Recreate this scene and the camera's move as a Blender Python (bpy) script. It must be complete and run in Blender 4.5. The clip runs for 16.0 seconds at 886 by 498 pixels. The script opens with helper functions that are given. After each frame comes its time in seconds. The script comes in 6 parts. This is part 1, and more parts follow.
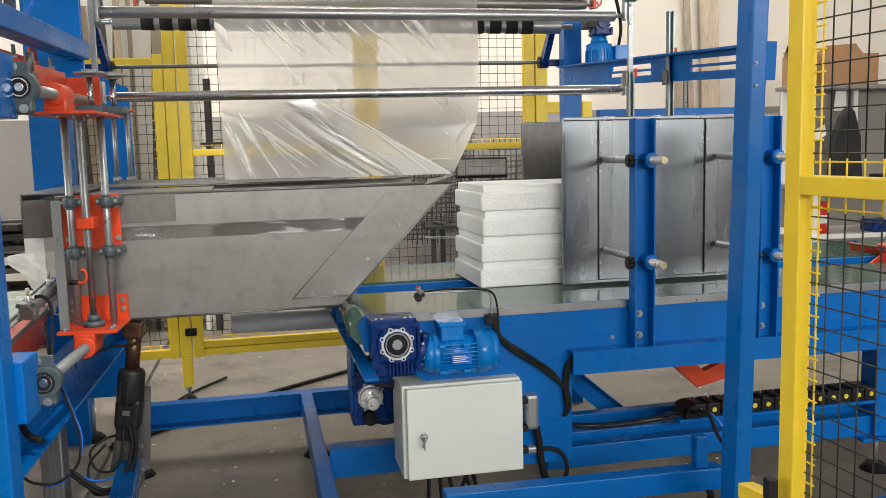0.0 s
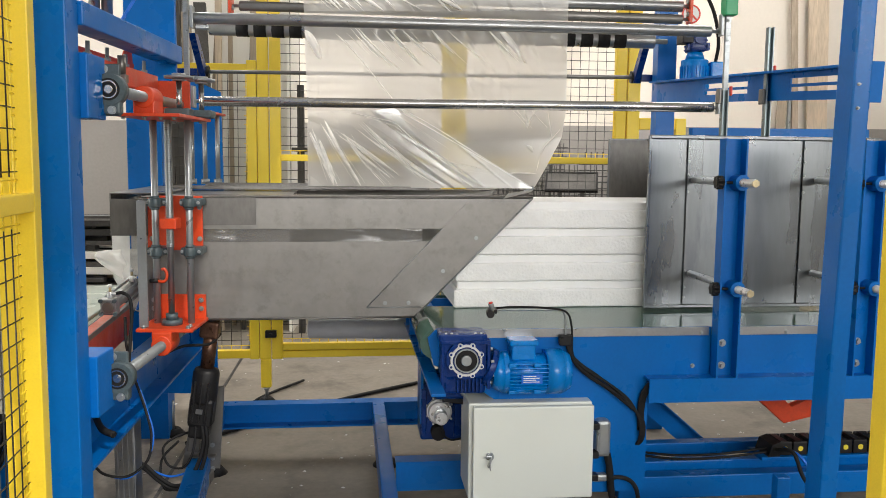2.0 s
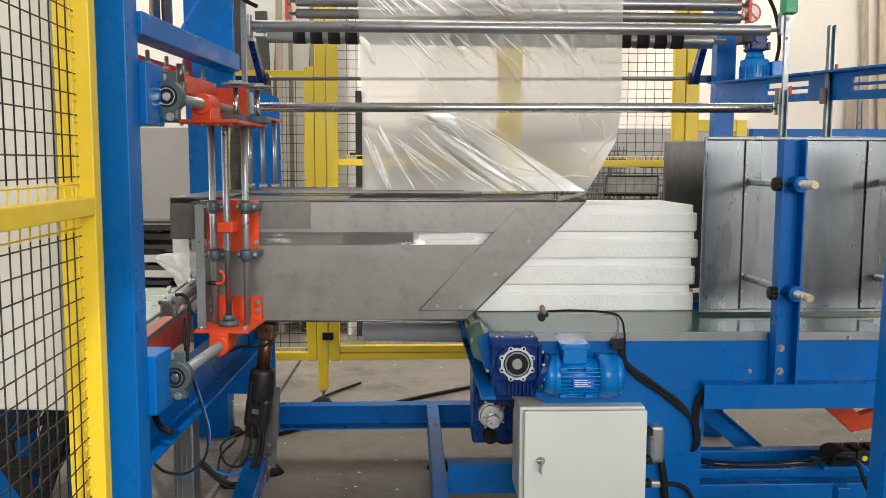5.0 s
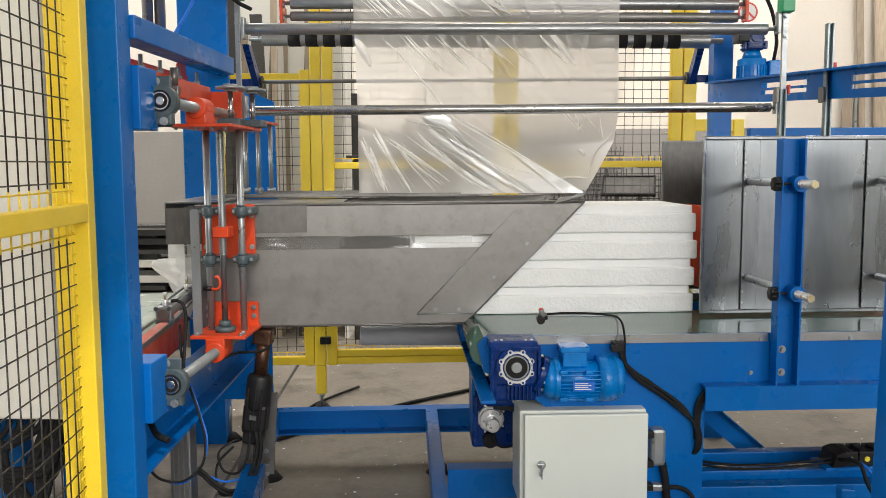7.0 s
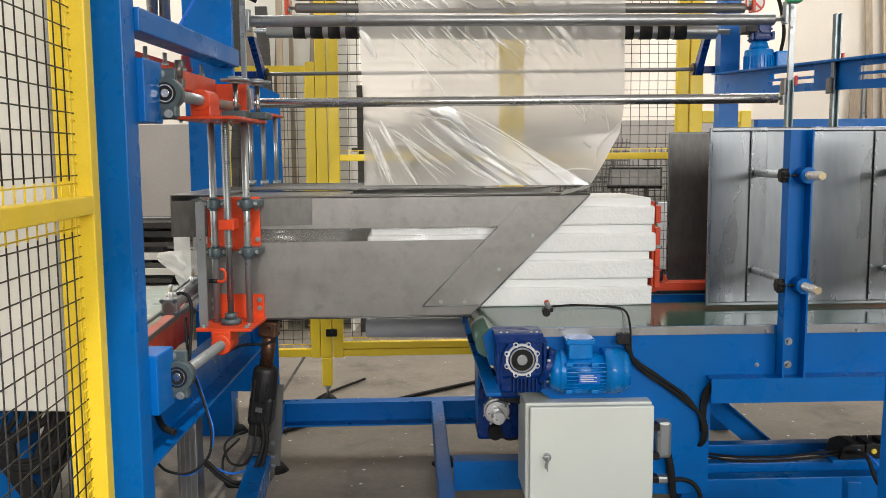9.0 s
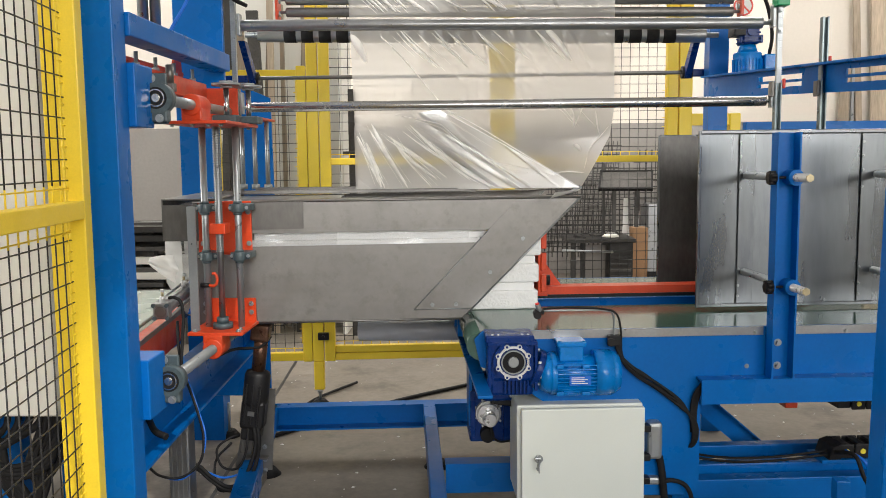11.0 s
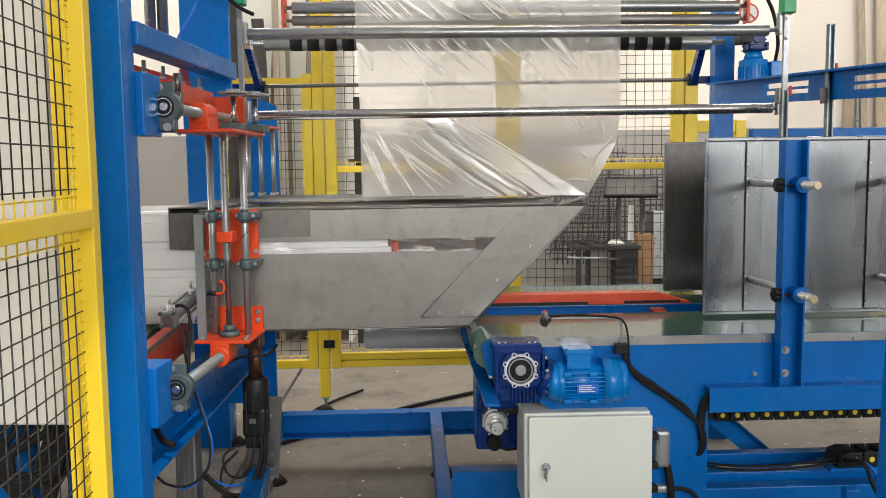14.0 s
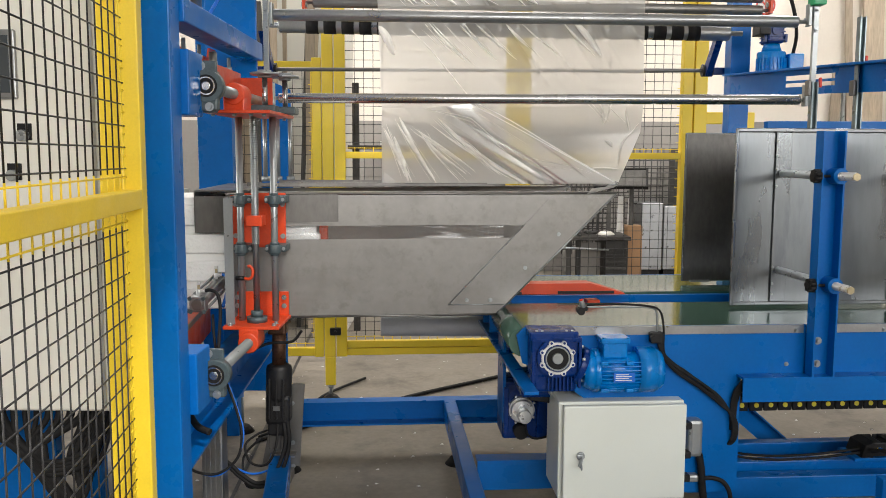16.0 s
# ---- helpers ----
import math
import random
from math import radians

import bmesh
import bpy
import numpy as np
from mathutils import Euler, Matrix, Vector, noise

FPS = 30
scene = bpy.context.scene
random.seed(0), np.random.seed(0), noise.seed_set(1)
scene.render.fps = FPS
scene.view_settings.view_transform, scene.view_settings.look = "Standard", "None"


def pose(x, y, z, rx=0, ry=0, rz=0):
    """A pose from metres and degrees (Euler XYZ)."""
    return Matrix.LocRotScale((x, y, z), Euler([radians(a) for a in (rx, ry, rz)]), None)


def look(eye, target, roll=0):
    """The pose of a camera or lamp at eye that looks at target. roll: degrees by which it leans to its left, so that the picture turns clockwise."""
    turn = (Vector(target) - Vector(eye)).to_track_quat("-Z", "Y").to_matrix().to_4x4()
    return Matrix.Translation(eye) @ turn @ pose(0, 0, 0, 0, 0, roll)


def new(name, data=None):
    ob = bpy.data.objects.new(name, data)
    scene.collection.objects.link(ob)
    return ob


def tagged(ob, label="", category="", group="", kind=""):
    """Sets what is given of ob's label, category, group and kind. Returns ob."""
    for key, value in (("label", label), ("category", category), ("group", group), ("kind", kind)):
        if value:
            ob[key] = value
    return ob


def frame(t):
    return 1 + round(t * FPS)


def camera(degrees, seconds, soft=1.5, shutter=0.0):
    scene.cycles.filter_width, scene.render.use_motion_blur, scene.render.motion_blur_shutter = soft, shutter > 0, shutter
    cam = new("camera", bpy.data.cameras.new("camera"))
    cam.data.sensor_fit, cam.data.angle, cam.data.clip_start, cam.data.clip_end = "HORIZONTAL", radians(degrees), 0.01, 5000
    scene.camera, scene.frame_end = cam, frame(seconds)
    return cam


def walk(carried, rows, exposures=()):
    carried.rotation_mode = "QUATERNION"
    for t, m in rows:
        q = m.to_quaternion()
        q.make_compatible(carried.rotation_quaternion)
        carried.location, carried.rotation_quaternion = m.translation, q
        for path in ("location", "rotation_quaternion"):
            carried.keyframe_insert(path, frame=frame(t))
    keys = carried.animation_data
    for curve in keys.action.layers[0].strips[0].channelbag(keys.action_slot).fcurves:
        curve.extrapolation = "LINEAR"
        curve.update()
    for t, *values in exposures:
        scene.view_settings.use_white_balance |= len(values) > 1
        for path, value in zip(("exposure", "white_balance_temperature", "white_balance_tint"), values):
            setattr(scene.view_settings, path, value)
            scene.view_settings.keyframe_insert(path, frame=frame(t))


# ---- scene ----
cam = camera(55.0, 16.0, soft=0.7)
PATH = [
    (0, (0.078, -0.127, 1.355), (0.349, 1.84, 1.117), -1.4),
    (0.5, (0.084, -0.115, 1.35), (0.314, 1.859, 1.125), -1.2),
    (1, (0.076, -0.112, 1.352), (0.279, 1.865, 1.122), -1.3),
    (1.5, (0.083, -0.1, 1.356), (0.232, 1.882, 1.127), -0.8),
    (2, (0.13, -0.081, 1.362), (0.192, 1.906, 1.15), 0.6),
    (2.5, (0.175, -0.07, 1.361), (0.152, 1.919, 1.153), 1.0),
    (3, (0.18, -0.074, 1.358), (0.107, 1.912, 1.141), 0.7),
    (3.5, (0.169, -0.085, 1.358), (0.08, 1.9, 1.13), 0.3),
    (4, (0.165, -0.091, 1.36), (0.073, 1.895, 1.138), 0.2),
    (4.5, (0.164, -0.091, 1.358), (0.079, 1.896, 1.152), 0.3),
    (7, (0.16, -0.065, 1.36), (0.085, 1.923, 1.162), -0.3),
    (7.5, (0.162, -0.062, 1.361), (0.076, 1.926, 1.16), -0.5),
    (8, (0.16, -0.056, 1.358), (0.074, 1.931, 1.148), -0.3),
    (8.5, (0.161, -0.058, 1.359), (0.071, 1.928, 1.142), -0.4),
    (11, (0.166, -0.071, 1.361), (0.095, 1.916, 1.152), -0.6),
    (11.5, (0.166, -0.07, 1.363), (0.103, 1.918, 1.153), -0.7),
    (12, (0.165, -0.066, 1.361), (0.099, 1.922, 1.154), -0.9),
    (12.5, (0.163, -0.066, 1.364), (0.093, 1.923, 1.161), -0.9),
    (13, (0.164, -0.069, 1.364), (0.093, 1.92, 1.168), -0.9),
    (13.5, (0.163, -0.07, 1.366), (0.091, 1.92, 1.173), -0.9),
    (14, (0.158, -0.07, 1.364), (0.077, 1.92, 1.171), -0.7),
    (14.5, (0.156, -0.065, 1.364), (0.058, 1.923, 1.168), -0.7),
    (15, (0.149, -0.061, 1.361), (0.044, 1.927, 1.164), -0.4),
    (15.5, (0.087, -0.065, 1.357), (0.018, 1.924, 1.152), -0.6),
    (16, (-0.05, -0.047, 1.352), (-0.062, 1.941, 1.135), 0.2),
]
walk(cam, [(t, look(eye, target, roll)) for t, eye, target, roll in PATH])


# ---- world, light ----
world = bpy.data.worlds.new("sky")
scene.world = world
world.use_nodes = True
wn = world.node_tree
sky = wn.nodes.new("ShaderNodeTexSky")
sky.sky_type, sky.sun_disc = "NISHITA", False
sky.sun_elevation, sky.sun_rotation = radians(48), radians(150)
wn.nodes["Background"].inputs[1].default_value = 0.12
wn.links.new(sky.outputs[0], wn.nodes["Background"].inputs[0])

sun = new("sun", bpy.data.lights.new("sun", "SUN"))
sun.data.energy, sun.data.angle, sun.data.color = 2.0, radians(0.6), (1, 0.95, 0.88)
sun.matrix_basis = look((6, -9, 14), (0, 0, 0))


def area(name, eye, target, w, h, watts, colour=(1, 0.955, 0.90)):
    ob = new(name, bpy.data.lights.new(name, "AREA"))
    ob.data.shape, ob.data.size, ob.data.size_y, ob.data.energy, ob.data.color = "RECTANGLE", w, h, watts, colour
    ob.matrix_basis = look(eye, target)
    return ob


# daylight in the roof's skylights and in the front windows, all assumed and out of view
SKYLIGHTS = ((-4.4, -2.8), (-0.4, 1.2), (3.6, 5.2))
for sx0, sx1 in SKYLIGHTS:
    area("skylight_lamp", ((sx0 + sx1) / 2, 7.2, 6.18), ((sx0 + sx1) / 2, 7.2001, 0), sx1 - sx0, 3.6, 190)
# narrow overhead strips, added for glints on film and metal
for sx in (-2.2, 1.7):
    area("skylight_lamp", (sx, -0.6, 6.18), (sx, -0.5999, 0), 0.45, 6.4, 6)
area("assumed_window_lamp", (3.6, -6.05, 3.2), (3.4, 3, 1.5), 10.0, 2.5, 655)
# unseen source added on the west side to brighten the left
area("assumed_window_lamp", (-8.95, 2.5, 3.0), (0, 2.5, 2.2), 7.0, 2.6, 450)


# ---- materials ----
def mat(name, colour, rough=0.5, metal=0.0, vary=0.12, scale=6.0, fine=120.0, bump=0.05, rvary=0.12, stretch=(1, 1, 1), stain=None, stain_at=0.6, coat=0.0, spec=0.5, rand=0.0):
    """A surface with two scales of colour and gloss variation, fine relief and, if given, stains."""
    m = bpy.data.materials.new(name)
    m.use_nodes = True
    n, l = m.node_tree.nodes, m.node_tree.links
    b = n["Principled BSDF"]
    b.inputs["Metallic"].default_value = metal
    b.inputs["Coat Weight"].default_value = coat
    b.inputs["Specular IOR Level"].default_value = spec
    co, mp = n.new("ShaderNodeTexCoord"), n.new("ShaderNodeMapping")
    mp.inputs["Scale"].default_value = stretch
    l.new(co.outputs["Object"], mp.inputs[0])

    def tex(s, detail=4.0, rg=0.55):
        t = n.new("ShaderNodeTexNoise")
        t.inputs["Scale"].default_value, t.inputs["Detail"].default_value, t.inputs["Roughness"].default_value = s, detail, rg
        l.new(mp.outputs[0], t.inputs["Vector"])
        return t.outputs["Fac"]

    def ramp(fac, a, b2, lo=0.3, hi=0.7):
        r = n.new("ShaderNodeMapRange")
        r.inputs[1].default_value, r.inputs[2].default_value, r.inputs[3].default_value, r.inputs[4].default_value = lo, hi, a, b2
        l.new(fac, r.inputs[0])
        return r.outputs[0]

    big, small = tex(scale), tex(fine, 3.0)
    mul = n.new("ShaderNodeMath")
    mul.operation = "MULTIPLY"
    l.new(ramp(big, 1 - vary, 1 + vary), mul.inputs[0])
    l.new(ramp(small, 1 - vary * 0.6, 1 + vary * 0.6), mul.inputs[1])
    fac = mul.outputs[0]
    if rand:
        info, m3 = n.new("ShaderNodeObjectInfo"), n.new("ShaderNodeMath")
        m3.operation = "MULTIPLY"
        l.new(ramp(info.outputs["Random"], 1 - rand, 1 + rand, 0, 1), m3.inputs[0])
        l.new(fac, m3.inputs[1])
        fac = m3.outputs[0]
    hsv = n.new("ShaderNodeHueSaturation")
    hsv.inputs["Color"].default_value = (*colour, 1)
    l.new(fac, hsv.inputs["Value"])
    out = hsv.outputs[0]
    if stain:
        mx = n.new("ShaderNodeMix")
        mx.data_type = "RGBA"
        l.new(ramp(tex(scale * 2.3, 6.0, 0.7), 0, 1, stain_at, stain_at + 0.14), mx.inputs[0])
        l.new(out, mx.inputs[6])
        mx.inputs[7].default_value = (*stain, 1)
        out = mx.outputs[2]
    l.new(out, b.inputs["Base Color"])
    l.new(ramp(tex(scale * 1.7, 5.0), max(0.03, rough - rvary), min(1, rough + rvary)), b.inputs["Roughness"])
    if bump:
        bp = n.new("ShaderNodeBump")
        bp.inputs["Strength"].default_value, bp.inputs["Distance"].default_value = bump, 0.004
        l.new(small, bp.inputs["Height"])
        l.new(bp.outputs[0], b.inputs["Normal"])
    return m


BLUE = mat("blue_paint", (0.0, 0.125, 0.45), 0.34, vary=0.08, scale=4, fine=90, bump=0.04, spec=0.22)
BLUE_CAST = mat("blue_cast_paint", (0.0, 0.19, 0.60), 0.24, vary=0.12, scale=12, fine=150, bump=0.12, spec=0.4)
BLUE_DARK = mat("dark_blue_cast_paint", (0.0, 0.026, 0.16), 0.30, vary=0.15, scale=12, fine=150, bump=0.12, spec=0.28)
YELLOW = mat("yellow_powder_coat", (0.90, 0.655, 0.035), 0.4, vary=0.06, scale=5, fine=200, bump=0.1)
ORANGE = mat("orange_red_paint", (0.60, 0.056, 0.012), 0.4, vary=0.12, scale=10, fine=150, bump=0.06)
STEEL = mat("mild_steel_sheet", (0.235, 0.228, 0.218), 0.42, metal=0.8, vary=0.07, scale=7, fine=40, bump=0.02, stain=(0.20, 0.193, 0.182), stain_at=0.52)
STEEL_DARK = mat("dark_rolled_steel", (0.15, 0.145, 0.138), 0.38, metal=0.75, vary=0.2, scale=3, fine=60, bump=0.02, stretch=(1, 1, 0.4))
GUIDE = mat("brushed_guide_sheet", (0.205, 0.22, 0.232), 0.30, metal=0.95, vary=0.08, scale=4, fine=45, bump=0.012, stretch=(1.0, 1.0, 0.2), stain=(0.165, 0.178, 0.198), stain_at=0.55)
GALV = mat("zinc_plated_steel", (0.34, 0.365, 0.375), 0.36, metal=0.65, vary=0.06, scale=12, fine=120, bump=0.015)
BRIGHT = mat("bright_cast_aluminium", (0.70, 0.71, 0.715), 0.34, metal=0.7, vary=0.08, scale=25, fine=160, bump=0.03)
CHROME = mat("ground_shaft", (0.46, 0.46, 0.46), 0.24, metal=1.0, vary=0.05, scale=10, fine=200, bump=0.01, rvary=0.06)
ALU = mat("grey_roller_tube", (0.33, 0.34, 0.35), 0.36, metal=0.9, vary=0.08, scale=8, fine=120, bump=0.02)
BEARING = mat("cast_iron_grey", (0.06, 0.085, 0.095), 0.45, vary=0.2, scale=20, fine=150, bump=0.15)
BLACK = mat("black_plastic", (0.013, 0.013, 0.014), 0.42, spec=0.25, vary=0.2, scale=15, fine=150, bump=0.06)
RUBBER = mat("black_rubber", (0.012, 0.012, 0.013), 0.7, spec=0.25, vary=0.2, scale=20, fine=150, bump=0.1)
WIRE = mat("black_wire", (0.016, 0.016, 0.017), 0.45, vary=0.1)
BELT = mat("green_belt", (0.06, 0.125, 0.095), 0.12, vary=0.12, scale=4, fine=60, bump=0.02, rvary=0.05)
BELT_PALE = mat("pale_green_belt", (0.40, 0.50, 0.44), 0.25, vary=0.06, scale=4, fine=60, bump=0.02)
CABINET = mat("light_grey_enamel", (0.72, 0.765, 0.72), 0.38, vary=0.03, scale=3, fine=260, bump=0.06)
PANEL = mat("cream_grey_enamel", (0.74, 0.73, 0.68), 0.5, vary=0.03, scale=3, fine=260, bump=0.05)
EPS = mat("beaded_foam", (0.93, 0.94, 0.94), 0.75, vary=0.03, scale=14, fine=95, bump=0.95, spec=0.25)
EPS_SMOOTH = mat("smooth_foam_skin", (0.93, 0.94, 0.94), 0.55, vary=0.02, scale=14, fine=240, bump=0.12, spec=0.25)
CONCRETE = mat("concrete_floor", (0.205, 0.182, 0.152), 0.55, vary=0.16, scale=0.9, fine=34, bump=0.2, stain=(0.125, 0.11, 0.093), stain_at=0.52, spec=0.3)
WHITEWALL = mat("cream_wall_paint", (0.70, 0.652, 0.582), 0.8, vary=0.03, scale=0.7, fine=30, bump=0.1)
GREYWALL = mat("grey_wall_paint", (0.27, 0.255, 0.24), 0.7, vary=0.07, scale=1.2, fine=30, bump=0.1, stain=(0.42, 0.40, 0.38), stain_at=0.70)
CEIL = mat("roof_lining", (0.62, 0.62, 0.6), 0.8, vary=0.05, scale=1.0)
WOOD = mat("weathered_timber", (0.40, 0.33, 0.25), 0.75, vary=0.25, scale=5, fine=60, bump=0.2, stretch=(1, 1, 0.12), rand=0.3)
CARDBOARD = mat("brown_cardboard", (0.34, 0.20, 0.105), 0.8, vary=0.1, scale=5, fine=90, bump=0.1)
SCRAP = mat("dull_scrap_steel", (0.055, 0.053, 0.05), 0.55, metal=0.3, vary=0.3, scale=5, fine=60, bump=0.1, rand=0.5)
REDPLASTIC = mat("red_plastic", (0.62, 0.03, 0.015), 0.4, vary=0.06)
GREEN = mat("green_plastic", (0.0, 0.28, 0.10), 0.35, vary=0.05)
YDOT = mat("yellow_plastic", (0.75, 0.62, 0.05), 0.4, vary=0.05)
ZINC_DARK = mat("dull_zinc_steel", (0.20, 0.245, 0.26), 0.36, metal=0.7, vary=0.1, scale=12, fine=120, bump=0.02)
BRASS = mat("pale_brass", (0.50, 0.42, 0.26), 0.4, metal=0.6, vary=0.1, scale=30)
WHITEPL = mat("white_plastic", (0.75, 0.75, 0.73), 0.45, vary=0.03)
BLUETUBE = mat("blue_air_hose", (0.01, 0.14, 0.62), 0.3, vary=0.05)
SCREEN = mat("dark_screen_glass", (0.05, 0.06, 0.07), 0.08, vary=0.05, bump=0)
CLOTH = mat("dark_cloth", (0.02, 0.02, 0.022), 0.9, vary=0.3, scale=8, fine=120, bump=0.4)
ROLLFILM = mat("wound_clear_film", (0.50, 0.51, 0.53), 0.3, vary=0.10, scale=3, fine=40, bump=0.02, stretch=(0.3, 1, 1))
BRONZE = mat("brown_bronze", (0.10, 0.05, 0.03), 0.35, metal=0.6, vary=0.3, scale=30)


def film_mat(name, clear, milk, crease_streak, rough=0.28, tone=1.0, blur=0.0):
    """Thin polyethylene: clear, a little milky, with glossy creases along the pull."""
    m = bpy.data.materials.new(name)
    m.use_nodes = True
    n, l = m.node_tree.nodes, m.node_tree.links
    n.remove(n["Principled BSDF"])
    out = n["Material Output"]
    tr, df, tl, gl = (n.new("ShaderNodeBsdf" + k) for k in ("Transparent", "Diffuse", "Translucent", "Glossy"))
    tr.inputs[0].default_value = (0.98, 0.98, 0.98, 1)
    rf = n.new("ShaderNodeBsdfRefraction")
    rf.inputs["Color"].default_value, rf.inputs["Roughness"].default_value, rf.inputs["IOR"].default_value = (0.98, 0.98, 0.98, 1), blur, 1.018
    df.inputs[0].default_value = tl.inputs[0].default_value = (0.88 * tone, 0.87 * tone, 0.84 * tone, 1)
    gl.inputs["Roughness"].default_value = rough
    co, mp, ns = n.new("ShaderNodeTexCoord"), n.new("ShaderNodeMapping"), n.new("ShaderNodeTexNoise")
    mp.inputs["Rotation"].default_value, mp.inputs["Scale"].default_value = (0, radians(-42), 0), (0.9, 1.5, 5)
    ns.inputs["Scale"].default_value, ns.inputs["Detail"].default_value = 1.6, 3.5
    l.new(co.outputs["Object"], mp.inputs[0]), l.new(mp.outputs[0], ns.inputs[0])
    bp = n.new("ShaderNodeBump")
    bp.inputs["Strength"].default_value, bp.inputs["Distance"].default_value = crease_streak, 0.05
    l.new(ns.outputs[0], bp.inputs["Height"])
    for s in (df, gl, tl):
        l.new(bp.outputs[0], s.inputs["Normal"])
    fr = n.new("ShaderNodeFresnel")
    fr.inputs[0].default_value = 1.6
    l.new(bp.outputs[0], fr.inputs["Normal"])

    def mix(a, b, fac):
        x = n.new("ShaderNodeMixShader")
        l.new(a, x.inputs[1]), l.new(b, x.inputs[2])
        if isinstance(fac, float):
            x.inputs[0].default_value = fac
        else:
            l.new(fac, x.inputs[0])
        return x.outputs[0]

    haze = mix(df.outputs[0], tl.outputs[0], 0.5)
    cl = n.new("ShaderNodeMapRange")
    cl.inputs[1].default_value, cl.inputs[2].default_value, cl.inputs[3].default_value, cl.inputs[4].default_value = 0.35, 0.75, milk * 0.6, milk * 1.5
    l.new(ns.outputs[0], cl.inputs[0])
    base = mix(mix(tr.outputs[0], rf.outputs[0], 0.62) if blur else tr.outputs[0], haze, cl.outputs[0])
    mf = n.new("ShaderNodeMath")
    mf.operation, mf.use_clamp = "MULTIPLY", True
    mf.inputs[1].default_value = 1 + clear
    l.new(fr.outputs[0], mf.inputs[0])
    l.new(mix(base, gl.outputs[0], mf.outputs[0]), out.inputs[0])
    return m


FILM = film_mat("clear_stretch_film", -0.85, 0.50, 0.05, 0.35, tone=0.76, blur=0.5)
FILM_FOLD = film_mat("folded_clear_film", -0.2, 0.32, 0.12, 0.30, tone=0.86, blur=0.3)
# web film with more haze, which stands in for a grey reflection
FILM_HAZED = film_mat("hazed_clear_film", -0.3, 0.72, 0.1, 0.28, tone=0.76)
# opaque white: carries the highlights of the folds, also used for the loose tail
FILM_WHITE = film_mat("whitened_film", 0.8, 1.1, 0.02, 0.45, tone=1.13)
FILM_PALE = film_mat("layered_pale_film", 0.2, 0.95, 0.2)
FILM_WRAP = film_mat("tight_clear_film", -0.3, 0.06, 0.1)
FILM_SLOT = film_mat("crinkled_slot_film", 0.2, 0.10, 0.6, 0.2)

# ---- mesh helpers ----
ORIGIN = {}
YAW = 5.0  # the whole line stands turned by this against the hall's axes


def thing(name, at, label, category, group="", kind="", yaw=0.0):
    ob = new(name)
    ob.empty_display_size = 0.05
    ob.location = at
    ob.rotation_euler.z = radians(yaw)
    ORIGIN[ob.name] = Vector(at)
    return tagged(ob, label, category, group, kind)


def mesh_of(name, bm, material, origin=(0, 0, 0)):
    for v in bm.verts:
        v.co -= Vector(origin)
    bmesh.ops.recalc_face_normals(bm, faces=bm.faces)
    me = bpy.data.meshes.new(name)
    bm.to_mesh(me)
    bm.free()
    for m in material if isinstance(material, (tuple, list)) else (material,):
        me.materials.append(m)
    return me


def part(name, bm, material, parent, label=""):
    o = ORIGIN[parent.name]
    ob = new(name, mesh_of(name, bm, material, o))
    ob.parent = parent
    ORIGIN[ob.name] = o
    return tagged(ob, label)


def solo(name, bm, material, label, category, group="", kind="", at=None):
    at = at or tuple(np.mean([v.co[:] for v in bm.verts], 0))
    ob = new(name, mesh_of(name, bm, material, at))
    ob.location = at
    ORIGIN[ob.name] = Vector(at)
    return tagged(ob, label, category, group, kind)


def box(x0, x1, y0, y1, z0, z1, bevel=0.003, bm=None, turn=None):
    """A box with slightly rounded edges; added to bm if given."""
    b = bmesh.new()
    bmesh.ops.create_cube(b, size=1.0, matrix=Matrix.Translation(((x0 + x1) / 2, (y0 + y1) / 2, (z0 + z1) / 2)) @ Matrix.Diagonal((abs(x1 - x0), abs(y1 - y0), abs(z1 - z0), 1)))
    if bevel:
        bmesh.ops.bevel(b, geom=b.edges[:], offset=min(bevel, 0.45 * min(abs(x1 - x0), abs(y1 - y0), abs(z1 - z0))), segments=2, affect="EDGES", profile=0.5)
    if turn is not None:
        bmesh.ops.transform(b, matrix=turn, verts=b.verts)
    return merge(bm, b)


def merge(bm, b):
    if bm is None:
        return b
    me = bpy.data.meshes.new("tmp")
    b.to_mesh(me)
    b.free()
    bm.from_mesh(me)
    bpy.data.meshes.remove(me)
    return bm


def cyl(p0, p1, r, bm=None, n=20, r2=None, bevel=0.0):
    """A round bar from p0 to p1."""
    p0, p1 = Vector(p0), Vector(p1)
    b = bmesh.new()
    m = Matrix.Translation((p0 + p1) / 2) @ (p1 - p0).to_track_quat("Z", "Y").to_matrix().to_4x4()
    bmesh.ops.create_cone(b, cap_ends=True, segments=n, radius1=r, radius2=r if r2 is None else r2, depth=(p1 - p0).length, matrix=m)
    if bevel:
        rim = [e for e in b.edges if any(len(f.verts) > 4 for f in e.link_faces)]
        bmesh.ops.bevel(b, geom=rim, offset=bevel, segments=2, affect="EDGES", profile=0.5)
    for f in b.faces:
        f.smooth = len(f.verts) == 4
    return merge(bm, b)


